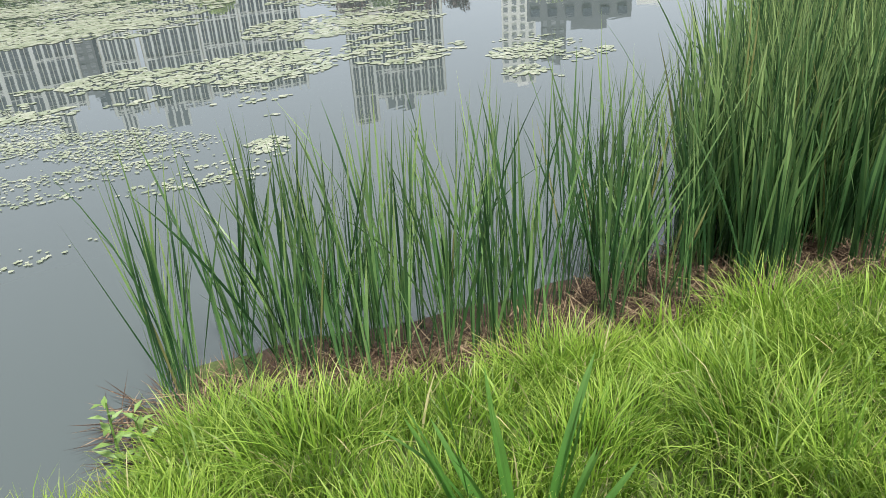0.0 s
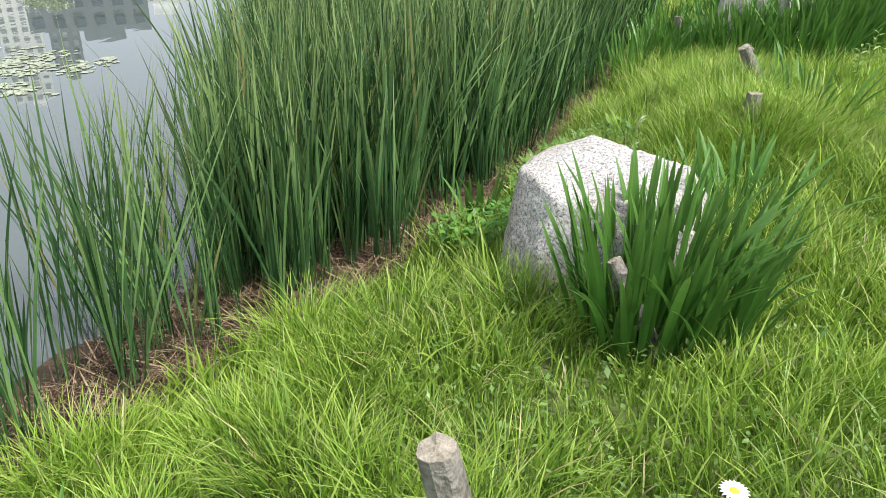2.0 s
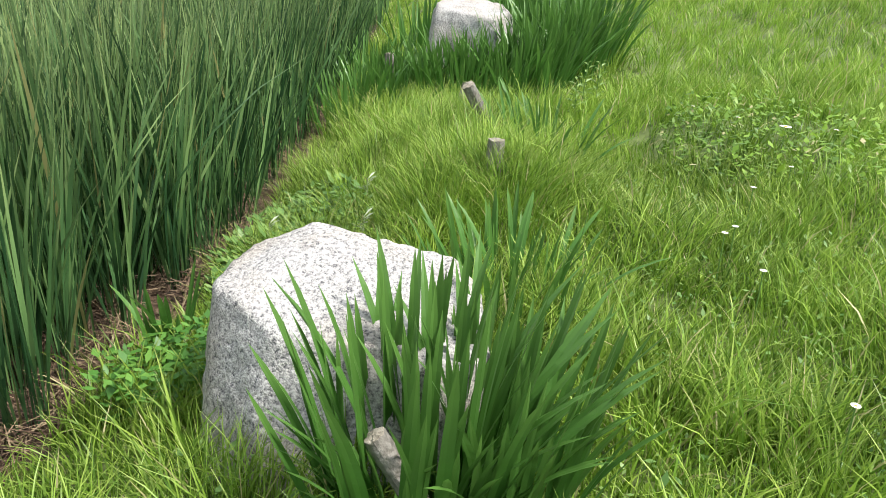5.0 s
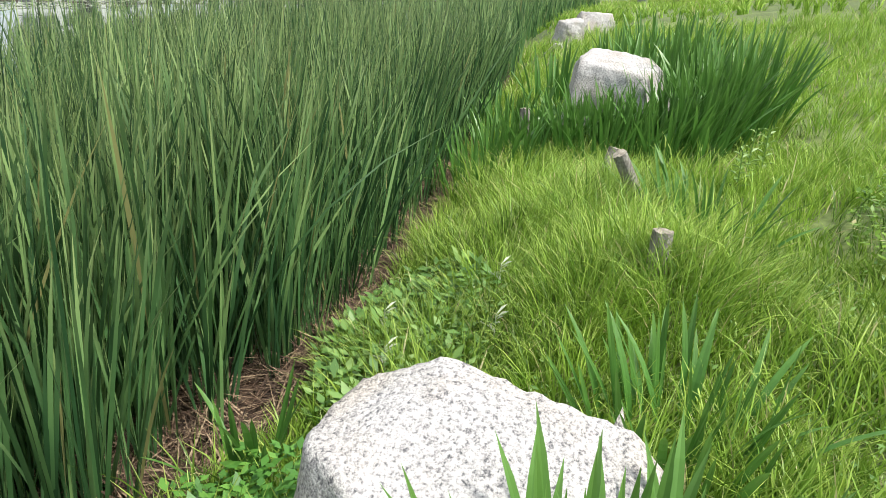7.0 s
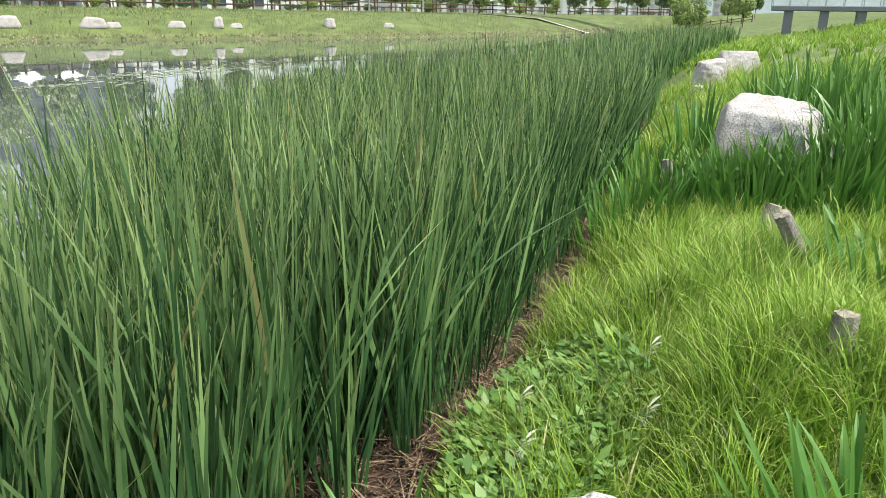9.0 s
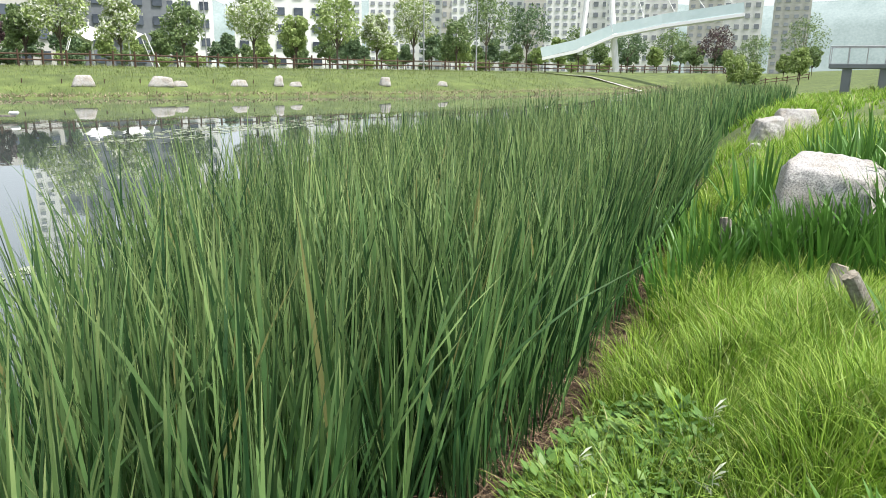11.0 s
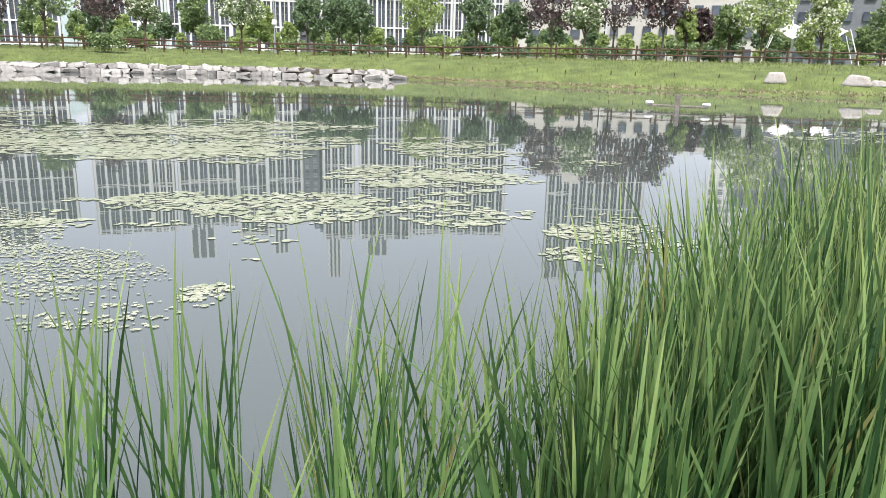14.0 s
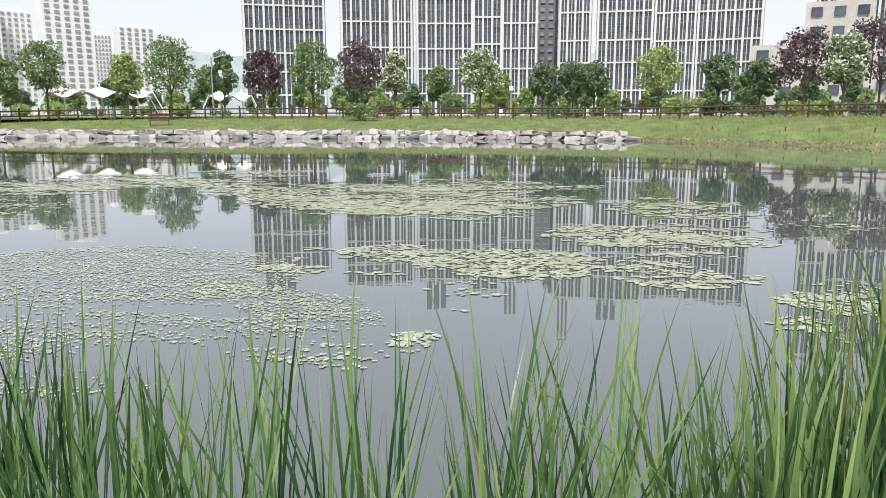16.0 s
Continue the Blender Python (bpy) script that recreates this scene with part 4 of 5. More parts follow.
px, py = at_az(t16(188), 84)
canopy_tent(px, py, 28, 3, 3.4, 3.4)
px, py = at_az(45.5, 88)
canopy_tent(px, py, -40, 2, 3.6, 4.6)
px, py = at_az(t16(415), 95)
canopy_tent(px, py, 15, 2, 2.6, 3.4)


def flat_path(name, pts, w, label):
    bm = bmesh.new()
    prev = None
    for i, (x, y) in enumerate(pts):
        q = pts[min(i + 1, len(pts) - 1)]
        p0 = pts[max(i - 1, 0)]
        d = Vector((q[0] - p0[0], q[1] - p0[1])).normalized()
        row = [bm.verts.new((x - d.y * s * w / 2, y + d.x * s * w / 2, gz(x, y) + 0.08)) for s in (-1, 1)]
        if prev:
            bm.faces.new((prev[0], prev[1], row[1], row[0]))
        prev = row
    tagged(mesh_object(name, bm, M_path), label, "path", kind="structure")


flat_path("pavement", [at_az(a, 74 + 3 * math.sin(a * 0.1)) for a in range(-44, 96, 4)], 3.0, "pale paved park path behind the trees")
flat_path("pavement", [at_az(33.2, r) for r in range(72, 130, 6)], 5.0, "pale paved park path leading away from the pond")

# ---- perch frame standing in the water ----
px, py = at_az(37.8, 27)
fr = empty("water_perch", px, py, -0.6, -46, "weathered white timber cross frame standing in the pond", "perch")
part("post", boxed(0, 0, 0.55, 0.16, 0.16, 1.15, bevel=0.02), M_wood, fr)
part("crossbar", boxed(0, 0, 0.74, 2.0, 0.09, 0.07, bevel=0.015), M_wood, fr)
for s in (-1, 1):
    part("end_float", boxed(s * 0.95, 0, 0.83, 0.3, 0.14, 0.12, bevel=0.05), M_whitepaint, fr, "small white fitting at the crossbar end")

# ---- rocks and pegs on the far bank ----
def beyond_water(az, gap):
    """The first place along a bearing that lies that far behind the far waterline."""
    rr = np.arange(20, 80, 0.1)
    xs, ys = rr * math.sin(radians(az)), rr * math.cos(radians(az))
    ok = np.where(far_gap(xs, ys) > gap)[0][0]
    return float(xs[ok]), float(ys[ok])


for az, w, h, lab in [(43.9, 1.05, 0.6, "pale rock"), (48.9, 1.3, 0.55, "pale blocky rock"), (50.1, 0.8, 0.28, "low pale rock"), (54.2, 0.95, 0.35, "flat pale rock"), (57.0, 0.55, 0.6, "upright pale rock"), (58.2, 0.75, 0.24, "low flat pale rock"), (64.8, 0.75, 0.6, "rounded pale rock"), (69.1, 0.7, 0.28, "low pale rock")]:
    px, py = beyond_water(az, 1.9)
    boulder("rock", px, py, gz(px, py) - 0.1, w, 0.6, h + 0.1, -az, int(az * 10), lab + " lying in the grass of the far bank", "far bank rocks", sub=3)
for i in range(15):
    az = 19.5 + i * 2.55 + rnd.uniform(-0.5, 0.5)
    px, py = beyond_water(az, 2.4)
    ob = mesh_object("wooden_peg", tube(bmesh.new(), (0, 0, -0.1), (0.02, 0, 0.24), 0.035, 0.03, 7), M_fence)
    ob.matrix_world = pose(px, py, gz(px, py))
    tagged(ob, "short dark wooden peg in the far bank grass", "peg", "far bank pegs")

# ---- footbridge at the end of the pond ----
fb = empty("footbridge", 52, -13.4, -0.15, 82, "low grey footbridge with a railing over the end of the pond", "footbridge")
part("deck", boxed(0, 0, 2.35, 16, 2.4, 0.3, bevel=0.04), M_spandrel, fb)
for sx in (-7, -5, -3, -1, 1, 3, 5, 7):
    part("pier", boxed(sx, 0, 1.0, 0.5, 2.0, 2.6), M_spandrel, fb)
for s in (-1, 1):
    part("handrail", tube(bmesh.new(), (-8, s * 1.15, 3.5), (8, s * 1.15, 3.5), 0.04, 0.04, 6), M_metal, fb)
    for i in range(17):
        part("railing_post", tube(bmesh.new(), (-8 + i, s * 1.15, 2.45), (-8 + i, s * 1.15, 3.5), 0.03, 0.03, 6), M_metal, fb)

M_parapet = surface("pale_teal_glass", [(0.3, (0.5, 0.62, 0.62)), (0.7, (0.62, 0.72, 0.72))], 0.4, 0.25, 0, 2.0)

# ---- cable-stayed pedestrian bridge beyond the park ----
cb = empty("pedestrian_bridge", 0, 0, 0, 0, "white cable-stayed pedestrian bridge with glass parapets", "bridge")


def cb_at(px, y, r=84.0):
    az = 62.3 + math.degrees(math.atan((px - 784) / 1318))
    x0, y0 = at_az(az, r)
    return Vector((x0, y0, 1.62 + (141 - y) / 1318 * r * math.cos(radians(az - 62.3))))


deck = [cb_at(1115, 118), cb_at(1178, 104), cb_at(1242, 78), cb_at(1330, 60), cb_at(1480, 38)]
for a, b in zip(deck[:-1], deck[1:]):
    d = b - a
    m = Matrix.Translation((a + b) / 2) @ d.to_track_quat("X", "Z").to_matrix().to_4x4()
    bm = bmesh.new()
    bmesh.ops.create_cube(bm, size=1, matrix=m @ Matrix.Diagonal((d.length * 1.01, 2.6, 0.3, 1)))
    part("deck", bm, M_whitepaint, cb)
    for s in (-1, 1):
        bm = bmesh.new()
        bmesh.ops.create_cube(bm, size=1, matrix=m @ Matrix.Translation((0, s * 1.25, 0.7)) @ Matrix.Diagonal((d.length, 0.05, 0.95, 1)))
        part("parapet", bm, M_parapet, cb, "pale glass parapet panel")
foot, top = cb_at(1250, 138), cb_at(1205, -190)
part("mast", tube(bmesh.new(), foot, top, 0.35, 0.25, 10), M_whitepaint, cb)
part("mast", tube(bmesh.new(), cb_at(1182, 110), top + Vector((0.5, 0, 0)), 0.3, 0.25, 10), M_whitepaint, cb)
for px, y in ((1300, 60), (1360, 50), (1420, 42), (1475, 32)):
    part("cable", tube(bmesh.new(), cb_at(px, y), top, 0.04, 0.04, 5), M_whitepaint, cb)

# ---- lily pads ----
PATCHES = [
    (0.23, 14.12, 2.69, 2.04, 1.0, 4182, 0.06), (0.24, 12.2, 1.74, 1.34, 0.9, 1784, 0.06), (-7.78, 18.31, 2.24, 1.89, 0.85, 2371, 0.07), (-4.64, 18.8, 2.06, 2.83, 0.5, 3273, 0.07),
    (-2.32, 15.46, 1.6, 1.45, 0.75, 1767, 0.06), (1.14, 16.82, 2.8, 1.86, 0.6, 2924, 0.07), (-7.79, 15.78, 1.29, 1.35, 0.5, 1330, 0.06), (3.0, 9.2, 0.84, 0.99, 1.05, 914, 0.05),
    (2.96, 7.71, 0.75, 1.36, 0.6, 1574, 0.042), (4.85, 11.95, 1.06, 2.01, 0.5, 1938, 0.055), (1.98, 7.71, 0.34, 0.72, 0.5, 419, 0.04), (4.12, 9.3, 0.58, 1.26, 0.5, 991, 0.045),
    (-1.02, 7.75, 0.41, 0.69, 1.0, 442, 0.042), (-0.01, 7.95, 0.57, 0.64, 0.95, 563, 0.042), (-0.12, 7.07, 0.35, 0.56, 0.65, 338, 0.04), (1.21, 7.49, 0.78, 0.79, 0.65, 1061, 0.04),
    (0.86, 6.33, 0.46, 0.82, 0.6, 840, 0.035), (-3.09, 6.45, 1.81, 1.87, 1.15, 13000, 0.0155), (-2.17, 5.16, 1.76, 1.17, 0.6, 8000, 0.0155), (-0.55, 4.29, 0.7, 0.55, 0.05, 1500, 0.018),
    (-0.68, 5.47, 0.46, 0.75, 0.1, 1500, 0.016), (4.09, 5.8, 0.59, 0.8, 0.3, 1056, 0.035), (3.21, 4.98, 0.23, 0.37, 0.35, 260, 0.03), (0.24, 4.69, 0.17, 0.22, 0.4, 164, 0.025),
    (-0.41, 3.45, 0.58, 0.45, 0.2, 1801, 0.02), (17.5, 12.5, 5.0, 1.2, 0.6, 1500, 0.08), (-9, 12.5, 2.5, 2.5, 0.55, 3000, 0.05), (6.4, 9.9, 0.5, 0.64, 0.4, 165, 0.05)]


def drift(x, y, seed):
    """Uneven cover between 0 and 1 in wind-drawn streaks."""
    v = sum(w * np.sin(k * (x * math.cos(q) * 0.6 + y * math.sin(q) * 1.5) + seed * q) for k, q, w in ((1.1, 1.2, 1.0), (2.3, 0.5, 0.8), (3.7, 2.1, 0.7), (6.1, 1.6, 0.5), (9.5, 0.9, 0.4)))
    return 0.5 + v / 5.0


ring = np.linspace(0.25, 2 * math.pi - 0.25, 7)
pads = []
for cx, cy, rx, ry, dens, n, size in PATCHES:
    a, d = rng.uniform(0, 6.283, n), np.sqrt(rng.uniform(0, 1, n))
    x, y = cx + 1.25 * rx * d * np.cos(a), cy + 1.25 * ry * d * np.sin(a)
    k = 1.6 * (drift(x, y, cx) - 0.5) + 0.9 * (drift(x * 2.7, y * 2.7, cy) - 0.5) - 0.75 * d ** 2 + rng.normal(0, 0.2, n) > 0.1 - 0.55 * dens
    pads.append(np.stack([x[k], y[k], size * rng.uniform(0.55, 1.3, k.sum())], 1))
pads = np.concatenate(pads)
n = len(pads)
ro = rng.uniform(0, 6.283, n)[:, None] + ring[None]
rim = np.stack([pads[:, :1] + pads[:, 2:] * np.cos(ro), pads[:, 1:2] + pads[:, 2:] * 0.9 * np.sin(ro), 0.005 + rng.uniform(0, 0.0025, (n, 7))], -1)
mid = np.stack([pads[:, 0], pads[:, 1], np.full(n, 0.006)], 1)[:, None]
Vs = np.concatenate([mid, rim], 1).reshape(-1, 3)
Fs = (np.array([(0, i, i + 1) for i in range(1, 7)])[None] + (np.arange(n) * 8)[:, None, None]).reshape(-1, 3)
stuff("lily_pads", Vs, Fs, M_lily, "small pale green lily pads floating in patches", "lily pads")


# ---- iris clumps ----
def iris_leaf_mesh(bend, seed):
    bm = bmesh.new()
    r = random.Random(seed)
    rows = []
    for i in range(9):
        s = i / 8
        w = 0.031 * min(1, 0.6 + s) * math.sqrt(max(0.0, 1 - s ** 3.2)) / 2
        x = bend * s ** 2.2
        z = s * (1 - 0.25 * bend * s)
        if i < 8:
            rows.append([bm.verts.new((x, -w, z)), bm.verts.new((x + 0.004, 0, z)), bm.verts.new((x, w, z))])
        else:
            rows.append([bm.verts.new((x, 0, z))])
    for a, b in zip(rows[:-1], rows[1:]):
        if len(b) == 3:
            bm.faces.new((a[0], a[1], b[1], b[0]))
            bm.faces.new((a[1], a[2], b[2], b[1]))
        else:
            bm.faces.new((a[0], a[1], b[0]))
            bm.faces.new((a[1], a[2], b[0]))
    me = bpy.data.meshes.new("leaf")
    bm.to_mesh(me)
    bm.free()
    at = me.attributes.new("along", "FLOAT", "POINT")
    at.data.foreach_set("value", [v.co.z for v in me.vertices])
    me.materials.append(M_iris)
    return me


LEAVES = [iris_leaf_mesh(b, i) for i, b in enumerate((0.02, 0.1, 0.2, 0.35))]


def iris_clump(x, y, rad, n, h, label, fan=30.0):
    t = empty("iris_clump", x, y, gz(x, y) - 0.02, 0, label, "iris", "iris clumps")
    for i in range(n):
        a, d = rnd.uniform(0, 6.28), rad * math.sqrt(rnd.random())
        ob = new("leaf", rnd.choice(LEAVES))
        ob.parent = t
        tilt = fan * (d / rad) * rnd.uniform(0.3, 1.1) + rnd.gauss(0, 4)
        s = h * rnd.uniform(0.65, 1.1)
        lx, ly = d * math.cos(a), d * math.sin(a)
        out = s * math.sin(radians(tilt))
        if math.hypot((x + lx + out * math.cos(a) - 1.1) / 0.36, (y + ly + out * math.sin(a) + 0.3) / 0.5) < 1:
            tilt *= 0.15
        ob.matrix_basis = Matrix.Translation((lx, ly, gz(x + lx, y + ly) - gz(x, y))) @ Matrix.Rotation(a, 4, "Z") @ Matrix.Rotation(radians(tilt), 4, "Y") @ Matrix.Rotation(rnd.uniform(-0.8, 0.8), 4, "Z") @ Matrix.Diagonal((s, s ** 0.5 * 1.15, s, 1))


iris_clump(0.72, -0.54, 0.2, 150, 0.6, "iris clump with upright sword-shaped green leaves before the boulder", 16)
iris_clump(0.6, -0.48, 0.06, 9, 0.36, "young iris leaves around a leaning stake", 12)
iris_clump(0.78, -0.71, 0.18, 80, 0.52, "iris clump with broad green leaves beside the boulder", 16)
iris_clump(1.75, -0.85, 0.26, 75, 0.42, "spreading iris clump behind the boulder")
iris_clump(1.62, 0.3, 0.1, 14, 0.42, "small iris clump beside the reed litter")
iris_clump(-1.05, 0.28, 0.12, 22, 0.5, "small young iris clump on the bank")
iris_clump(3.6, -1.25, 0.28, 45, 0.45, "loose dark green iris clump in the grass")
for ix, iy, n, h in ((5.0, -0.05, 80, 0.5), (5.5, -0.35, 90, 0.52), (5.35, -0.85, 110, 0.56), (5.75, -0.85, 100, 0.6), (5.7, -1.15, 100, 0.6), (5.4, -1.35, 120, 0.66), (5.8, -1.6, 120, 0.78), (5.85, -0.5, 70, 0.5), (6.2, -1.85, 120, 0.88), (6.9, -1.6, 90, 0.9), (7.4, -1.2, 80, 0.82), (6.6, -2.1, 90, 0.9), (6.4, -0.15, 60, 0.6), (7.6, -0.6, 50, 0.65), (8.3, -1.9, 50, 0.85), (9.2, -1.7, 50, 0.8)):
    iris_clump(ix, iy, 0.34, n, h, "dense tall iris clump with dark green sword-shaped leaves", 18)


M_endgrain = surface("sawn_end_grain", [(0.3, (0.12, 0.1, 0.075)), (0.5, (0.3, 0.265, 0.21)), (0.72, (0.44, 0.4, 0.33))], 30, 0.9, 0.6, 160)

# ---- weathered stakes ----
def stake(x, y, top, dia, lean_x, lean_y, label, seed, length=0.55):
    bm = bmesh.new()
    r = random.Random(seed)
    rings = []
    N = 18
    prof = [dia / 2 * (1 + 0.06 * r.uniform(-1, 1)) * (1 + 0.04 * math.sin(2 * math.pi * j / N * 2 + seed)) for j in range(N)]
    crack = r.randrange(N)
    for i in range(9):
        s = i / 8
        row = []
        for j in range(N):
            a = 2 * math.pi * j / N
            rad = prof[j] * (1 + 0.03 * noise.noise((math.cos(a) * 2, math.sin(a) * 2, s * 5 + seed)))
            if j in (crack, (crack + 7) % N):
                rad *= 0.86
            if i == 8:
                rad *= 0.96
            row.append(bm.verts.new((rad * math.cos(a), rad * math.sin(a), -length * (1 - s) + 0.008 * noise.noise((j * 0.7, seed, 0)) * (i == 8))))
        if rings:
            for j in range(N):
                bm.faces.new((rings[-1][j], rings[-1][(j + 1) % N], row[(j + 1) % N], row[j]))
        rings.append(row)
    rim = [v.co.copy() for v in rings[-1]]
    ob = mesh_object("wooden_stake", bm, M_wood)
    end = bmesh.new()
    mid = end.verts.new((0, 0, 0.006))
    outer = [end.verts.new(c * 0.97 + Vector((0, 0, 0.002))) for c in rim]
    skirt = [end.verts.new(c - Vector((0, 0, 0.004))) for c in rim]
    for j in range(N):
        end.faces.new((outer[j], outer[(j + 1) % N], mid))
        end.faces.new((skirt[j], skirt[(j + 1) % N], outer[(j + 1) % N], outer[j]))
    part("cut_end", end, M_endgrain, ob, "paler sawn end of the stake")
    ob.matrix_world = pose(x, y, top, lean_x, lean_y, 0)
    return tagged(ob, label, "stake", "shore stakes")


stake(-0.459, -0.248, 0.783, 0.085, -13, -3, "cracked grey weathered wooden stake standing in grass", 1, 0.5)
stake(0.62, -0.43, 0.69, 0.05, -32, 8, "grey wooden stake leaning among iris leaves", 2, 0.42)
stake(2.55, -0.846, 0.786, 0.078, 0, 2, "flat-topped grey wooden stake in a grass tuft", 3, 0.45)
stake(3.78, -0.8, 0.785, 0.075, -28, -18, "leaning grey weathered wooden stake", 4, 0.5)
stake(4.5, -0.86, 0.66, 0.085, 14, 10, "short dark weathered wooden stake", 5, 0.5)
stake(5.9, -0.27, 0.62, 0.085, -6, 4, "dark weathered wooden stake among iris leaves", 6, 0.6)
boulder("pointed_stone", 1.57, -0.64, 0.32, 0.09, 0.1, 0.37, 20, 21, "small pale pointed stone standing in grass", sub=3,
        facets=[((0.9, 0.3, 0.15), 0.03), ((-0.9, 0.2, 0.2), 0.03), ((0, 1, 0.22), 0.032), ((0, -1, 0.15), 0.03), ((0, 0, -1), 0.18), ((0.2, -0.5, 1), 0.15)])


# ---- flowers and weeds ----
def daisy(x, y, h, size):
    t = empty("daisy", x, y, gz(x, y), 0, "daisy-shaped white flower with a yellow centre in the grass", "flower", "daisies")
    part("stem", tube(bmesh.new(), (0, 0, -0.02), (0.02, 0, h), 0.003, 0.0025, 5), M_weed, t)
    bm = bmesh.new()
    for i in range(19):
        a = i * 2 * math.pi / 19
        c, s = math.cos(a), math.sin(a)
        pts = [(0.2, -0.06, 0), (0.7, -0.14, 0.08), (1.0, 0, 0.02), (0.7, 0.14, 0.08), (0.2, 0.06, 0)]
        bm.faces.new([bm.verts.new((0.02 + size / 2 * (p * c - q * s), size / 2 * (p * s + q * c), h + size / 2 * z + 0.004)) for p, q, z in pts])
    part("petals", bm, M_petal, t)
    bm = bmesh.new()
    bmesh.ops.create_uvsphere(bm, u_segments=10, v_segments=6, radius=size * 0.17, matrix=Matrix.Translation((0.02, 0, h + 0.003)) @ Matrix.Diagonal((1, 1, 0.5, 1)))
    part("disc", bm, M_yolk, t, smooth=True)


daisy(-0.25, -0.79, 0.22, 0.062)
daisy(3.31, -2.5, 0.2, 0.07)
# Clover flowers, given the daisy shape at a small size.
for dx, dy in ((1.78, -1.58), (1.84, -1.64), (1.56, -1.63), (0.8, -1.51), (3.58, -2.35), (2.6, -2.2), (3.0, -2.6), (3.9, -2.2), (2.3, -1.9), (4.3, -2.9)):
    daisy(dx, dy, 0.2 + 0.05 * rnd.random(), 0.026)


def leaf_patch(name, n, cx, cy, rx, ry, hmin, hmax, size, mat, label):
    a, d = rng.uniform(0, 6.283, n), np.sqrt(rng.uniform(0, 1, n))
    x, y = cx + rx * d * np.cos(a), cy + ry * d * np.sin(a)
    k = keep_land(x, y, 0.02)
    x, y = x[k], y[k]
    m = len(x)
    z = ground_z(x, y) + rng.uniform(hmin, hmax, m)
    u = rng.uniform(0, 6.283, m)
    L = size * rng.uniform(0.6, 1.4, m)
    dx, dy, dz = np.cos(u) * L, np.sin(u) * L, rng.normal(0.25, 0.35, m) * L
    sx, sy = -np.sin(u) * L * 0.28, np.cos(u) * L * 0.28
    c = np.stack([x, y, z], 1)
    dv, sv = np.stack([dx, dy, dz], 1), np.stack([sx, sy, np.zeros(m)], 1)
    V = np.stack([c, c + dv * 0.5 + sv, c + dv, c + dv * 0.5 - sv], 1).reshape(-1, 3)
    F = (np.array([(0, 1, 2), (0, 2, 3)])[None] + (np.arange(m) * 4)[:, None, None]).reshape(-1, 3)
    return stuff(name, V, F, mat, label, "weeds")


leaf_patch("broadleaf_weeds", 2200, 2.45, 0.02, 0.65, 0.32, 0.02, 0.13, 0.046, M_weed, "pale green broad-leaved weeds by the reed litter")
leaf_patch("feathery_weeds", 700, 1.35, 0.22, 0.2, 0.2, 0.02, 0.2, 0.036, M_iris, "green feathery weeds beside the boulder")
leaf_patch("clover_patch", 1500, 3.4, -2.45, 0.9, 0.55, 0.04, 0.26, 0.04, M_grass, "dark green clover patch in the grass")
leaf_patch("ground_weeds", 9000, 0.6, -1.6, 2.8, 1.7, 0.0, 0.1, 0.024, M_weed, "small weed leaves among the grass")

# ---- pale sprouts among the weeds ----
for wx, wy in ((2.31, -0.3), (2.7, -0.29), (2.15, 0.05), (2.48, 0.12)):
    bm = bmesh.new()
    z = gz(wx, wy)
    for i in range(9):
        a, e = i * 0.7, 0.03 + 0.012 * (i % 3)
        c, q = math.cos(a), math.sin(a)
        z1 = 0.1 + 0.012 * i
        bm.faces.new([bm.verts.new(p) for p in ((0, 0, z1), (e * c - 0.008 * q, e * q + 0.008 * c, z1 + 0.025), (1.9 * e * c, 1.9 * e * q, z1 + 0.03), (e * c + 0.008 * q, e * q - 0.008 * c, z1 + 0.02))])
    tube(bm, (0, 0, -0.02), (0, 0, 0.2), 0.004, 0.003, 5)
    ob = mesh_object("pale_sprout", bm, M_silver)
    ob.matrix_world = pose(wx, wy, z) @ Matrix.Diagonal((0.55, 0.55, 0.85, 1))
    tagged(ob, "silvery white leafy sprout among green weeds", "weed", "pale sprouts")


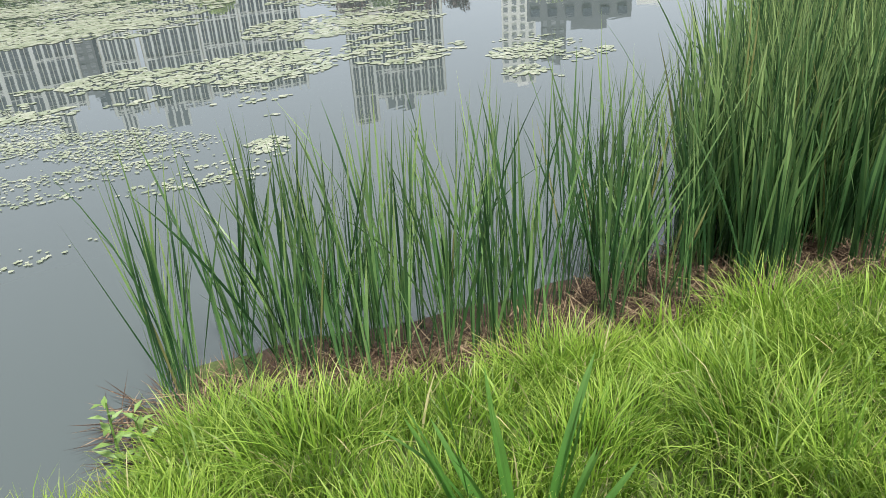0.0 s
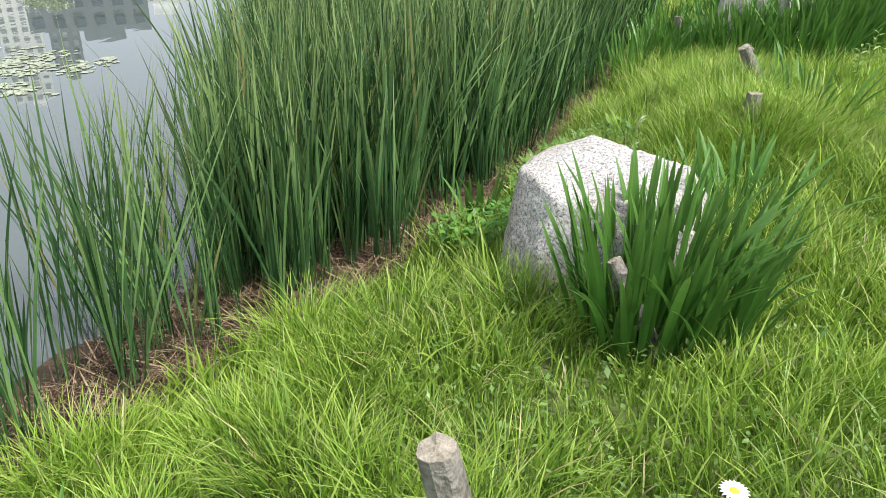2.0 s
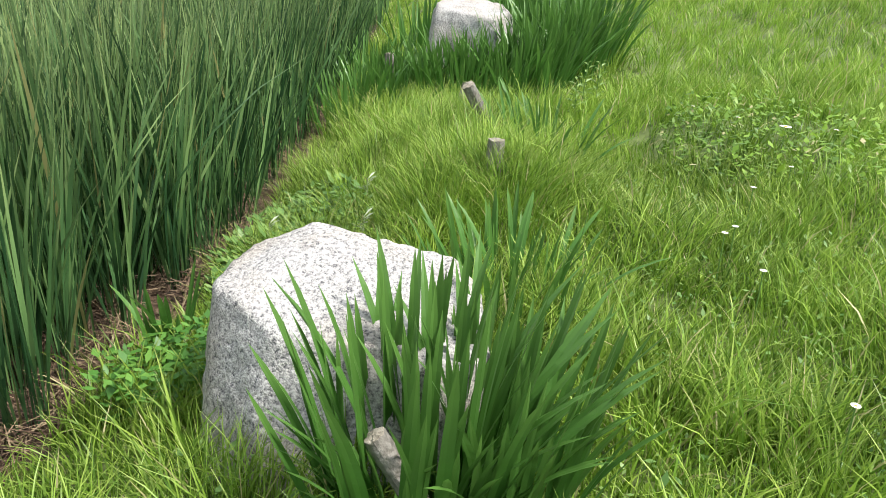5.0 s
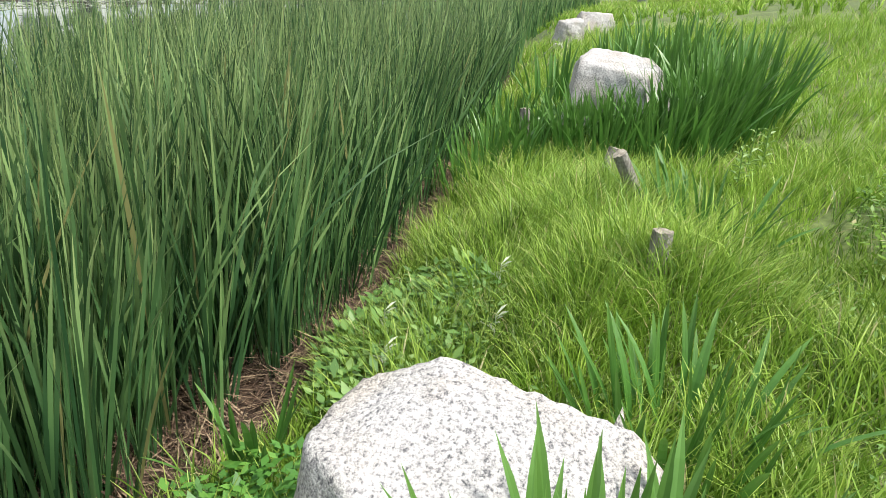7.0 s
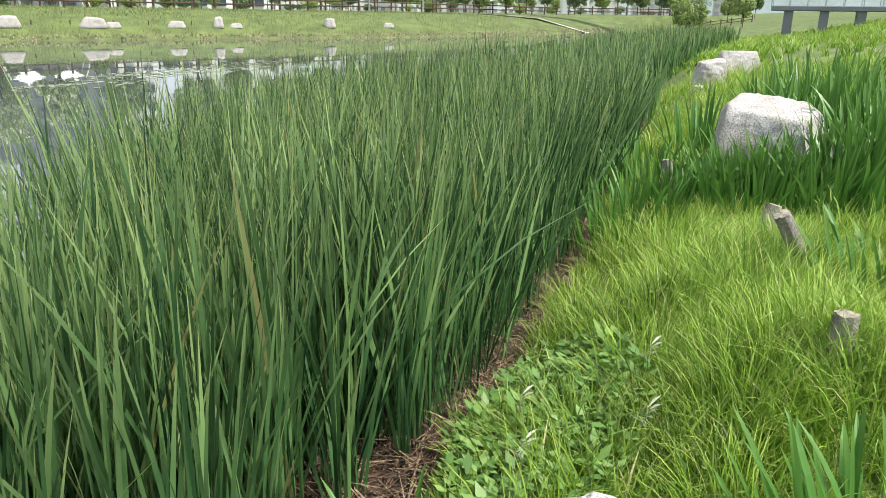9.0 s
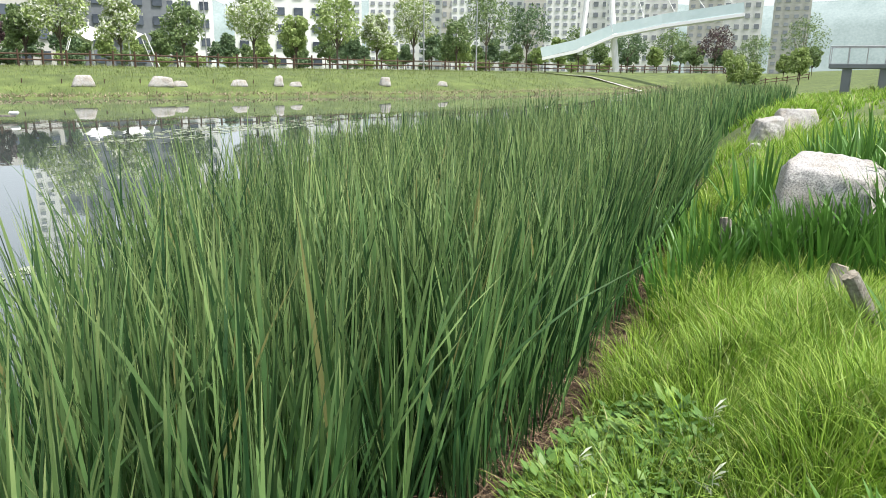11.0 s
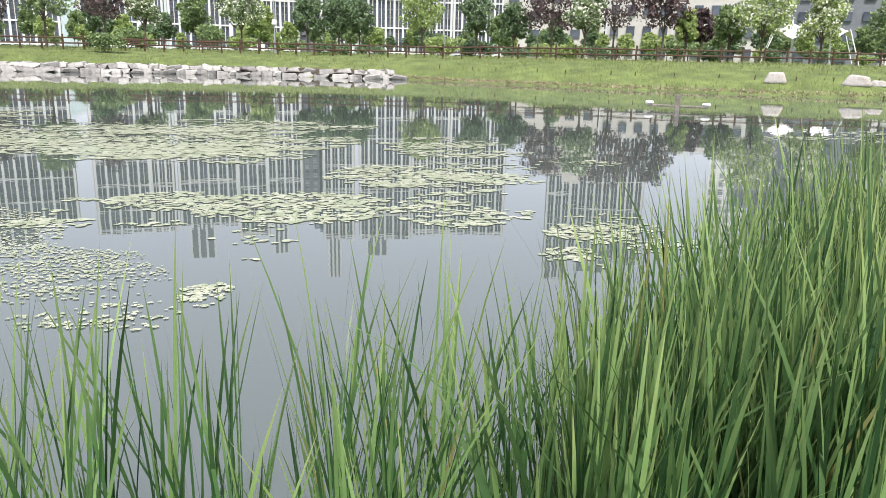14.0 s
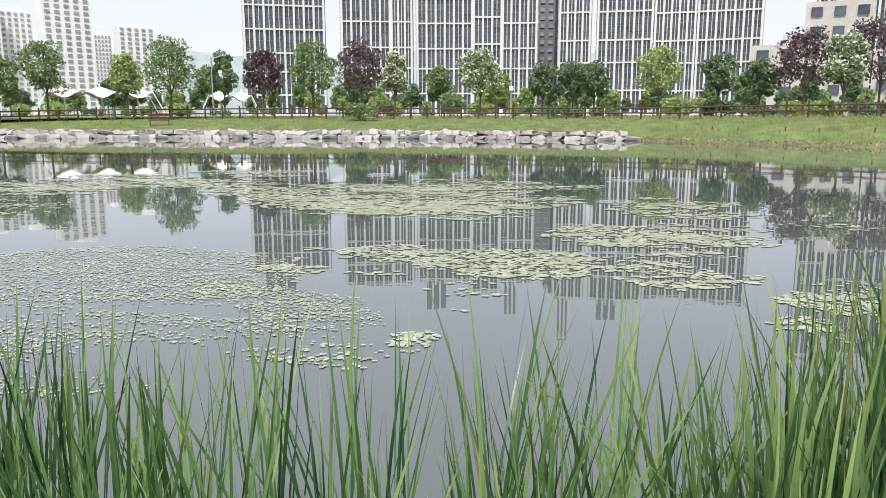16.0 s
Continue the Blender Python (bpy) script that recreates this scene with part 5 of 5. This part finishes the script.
def leafy_weed(x, y, h, n, label):
    t = empty("leafy_weed", x, y, gz(x, y), rnd.uniform(0, 360), label, "weed", "leafy weeds")
    part("stem", tube(bmesh.new(), (0, 0, -0.02), (0.02, 0.01, h), 0.005, 0.003, 6), M_weed, t)
    for i in range(n):
        bm = bmesh.new()
        a, f = i * 2.4, (i + 1) / n
        c, q, L = math.cos(a), math.sin(a), 0.085 * (1.1 - 0.5 * f)
        z = h * (0.15 + 0.85 * f)
        pts = [(0, 0, 0), (0.45, -0.2, 0.3), (1, 0, 0.35), (0.45, 0.2, 0.3)]
        vs = [bm.verts.new((L * (p * c - r * q) + 0.02 * f, L * (p * q + r * c), z + L * k)) for p, r, k in pts]
        bm.faces.new((vs[0], vs[1], vs[2]))
        bm.faces.new((vs[0], vs[2], vs[3]))
        part("leaf", bm, M_weed, t)


for wx, wy, wh in ((-1.72, 1.6, 0.4), (-1.62, 1.52, 0.28), (4.75, -1.7, 0.38), (4.55, -1.62, 0.3), (4.95, -1.85, 0.34)):
    leafy_weed(wx, wy, wh, 16, "upright leafy weed with light green leaves")

# ---- far bank grass and muddy waterline ----
az = rng.uniform(-36, 88, 125000)
rr = rng.uniform(38, 74, 125000)
x, y = rr * np.sin(np.radians(az)), rr * np.cos(np.radians(az))
g = far_gap(x, y)
k = (g > 0.5) & (g < 14)
x, y, g = x[k], y[k], g[k]
m = len(x)
P = np.stack([x, y, ground_z(x, y) - 0.02], 1)
V, F, A = strips(P, rng.uniform(0.08, 0.3, m) * (0.4 + noise2(x, y, 0.7)), rng.uniform(0.015, 0.034, m), rng.uniform(0, 6.283, m), np.abs(rng.normal(0, 0.3, m)), np.abs(rng.normal(0.3, 0.2, m)), 2)
stuff("far_bank_grass", V, F, M_fargrass, "tall yellow-green grass on the far bank", "grass", A)
t = rng.uniform(0, 1, 9000)
x = np.interp(t, np.linspace(0, 1, 10), FP[4:, 0])
y = np.interp(t, np.linspace(0, 1, 10), FP[4:, 1]) + rng.normal(0.25, 0.25, 9000)
m = len(x)
P = np.stack([x, y, np.maximum(ground_z(x, y), 0) - 0.01], 1)
V, F, A = strips(P, rng.uniform(0.04, 0.16, m), rng.uniform(0.03, 0.08, m), rng.uniform(0, 6.283, m), np.abs(rng.normal(0.7, 0.3, m)), np.zeros(m), 2)
stuff("far_waterline_litter", V, F, M_straw, "brown dead grass along the far waterline", "litter", A)
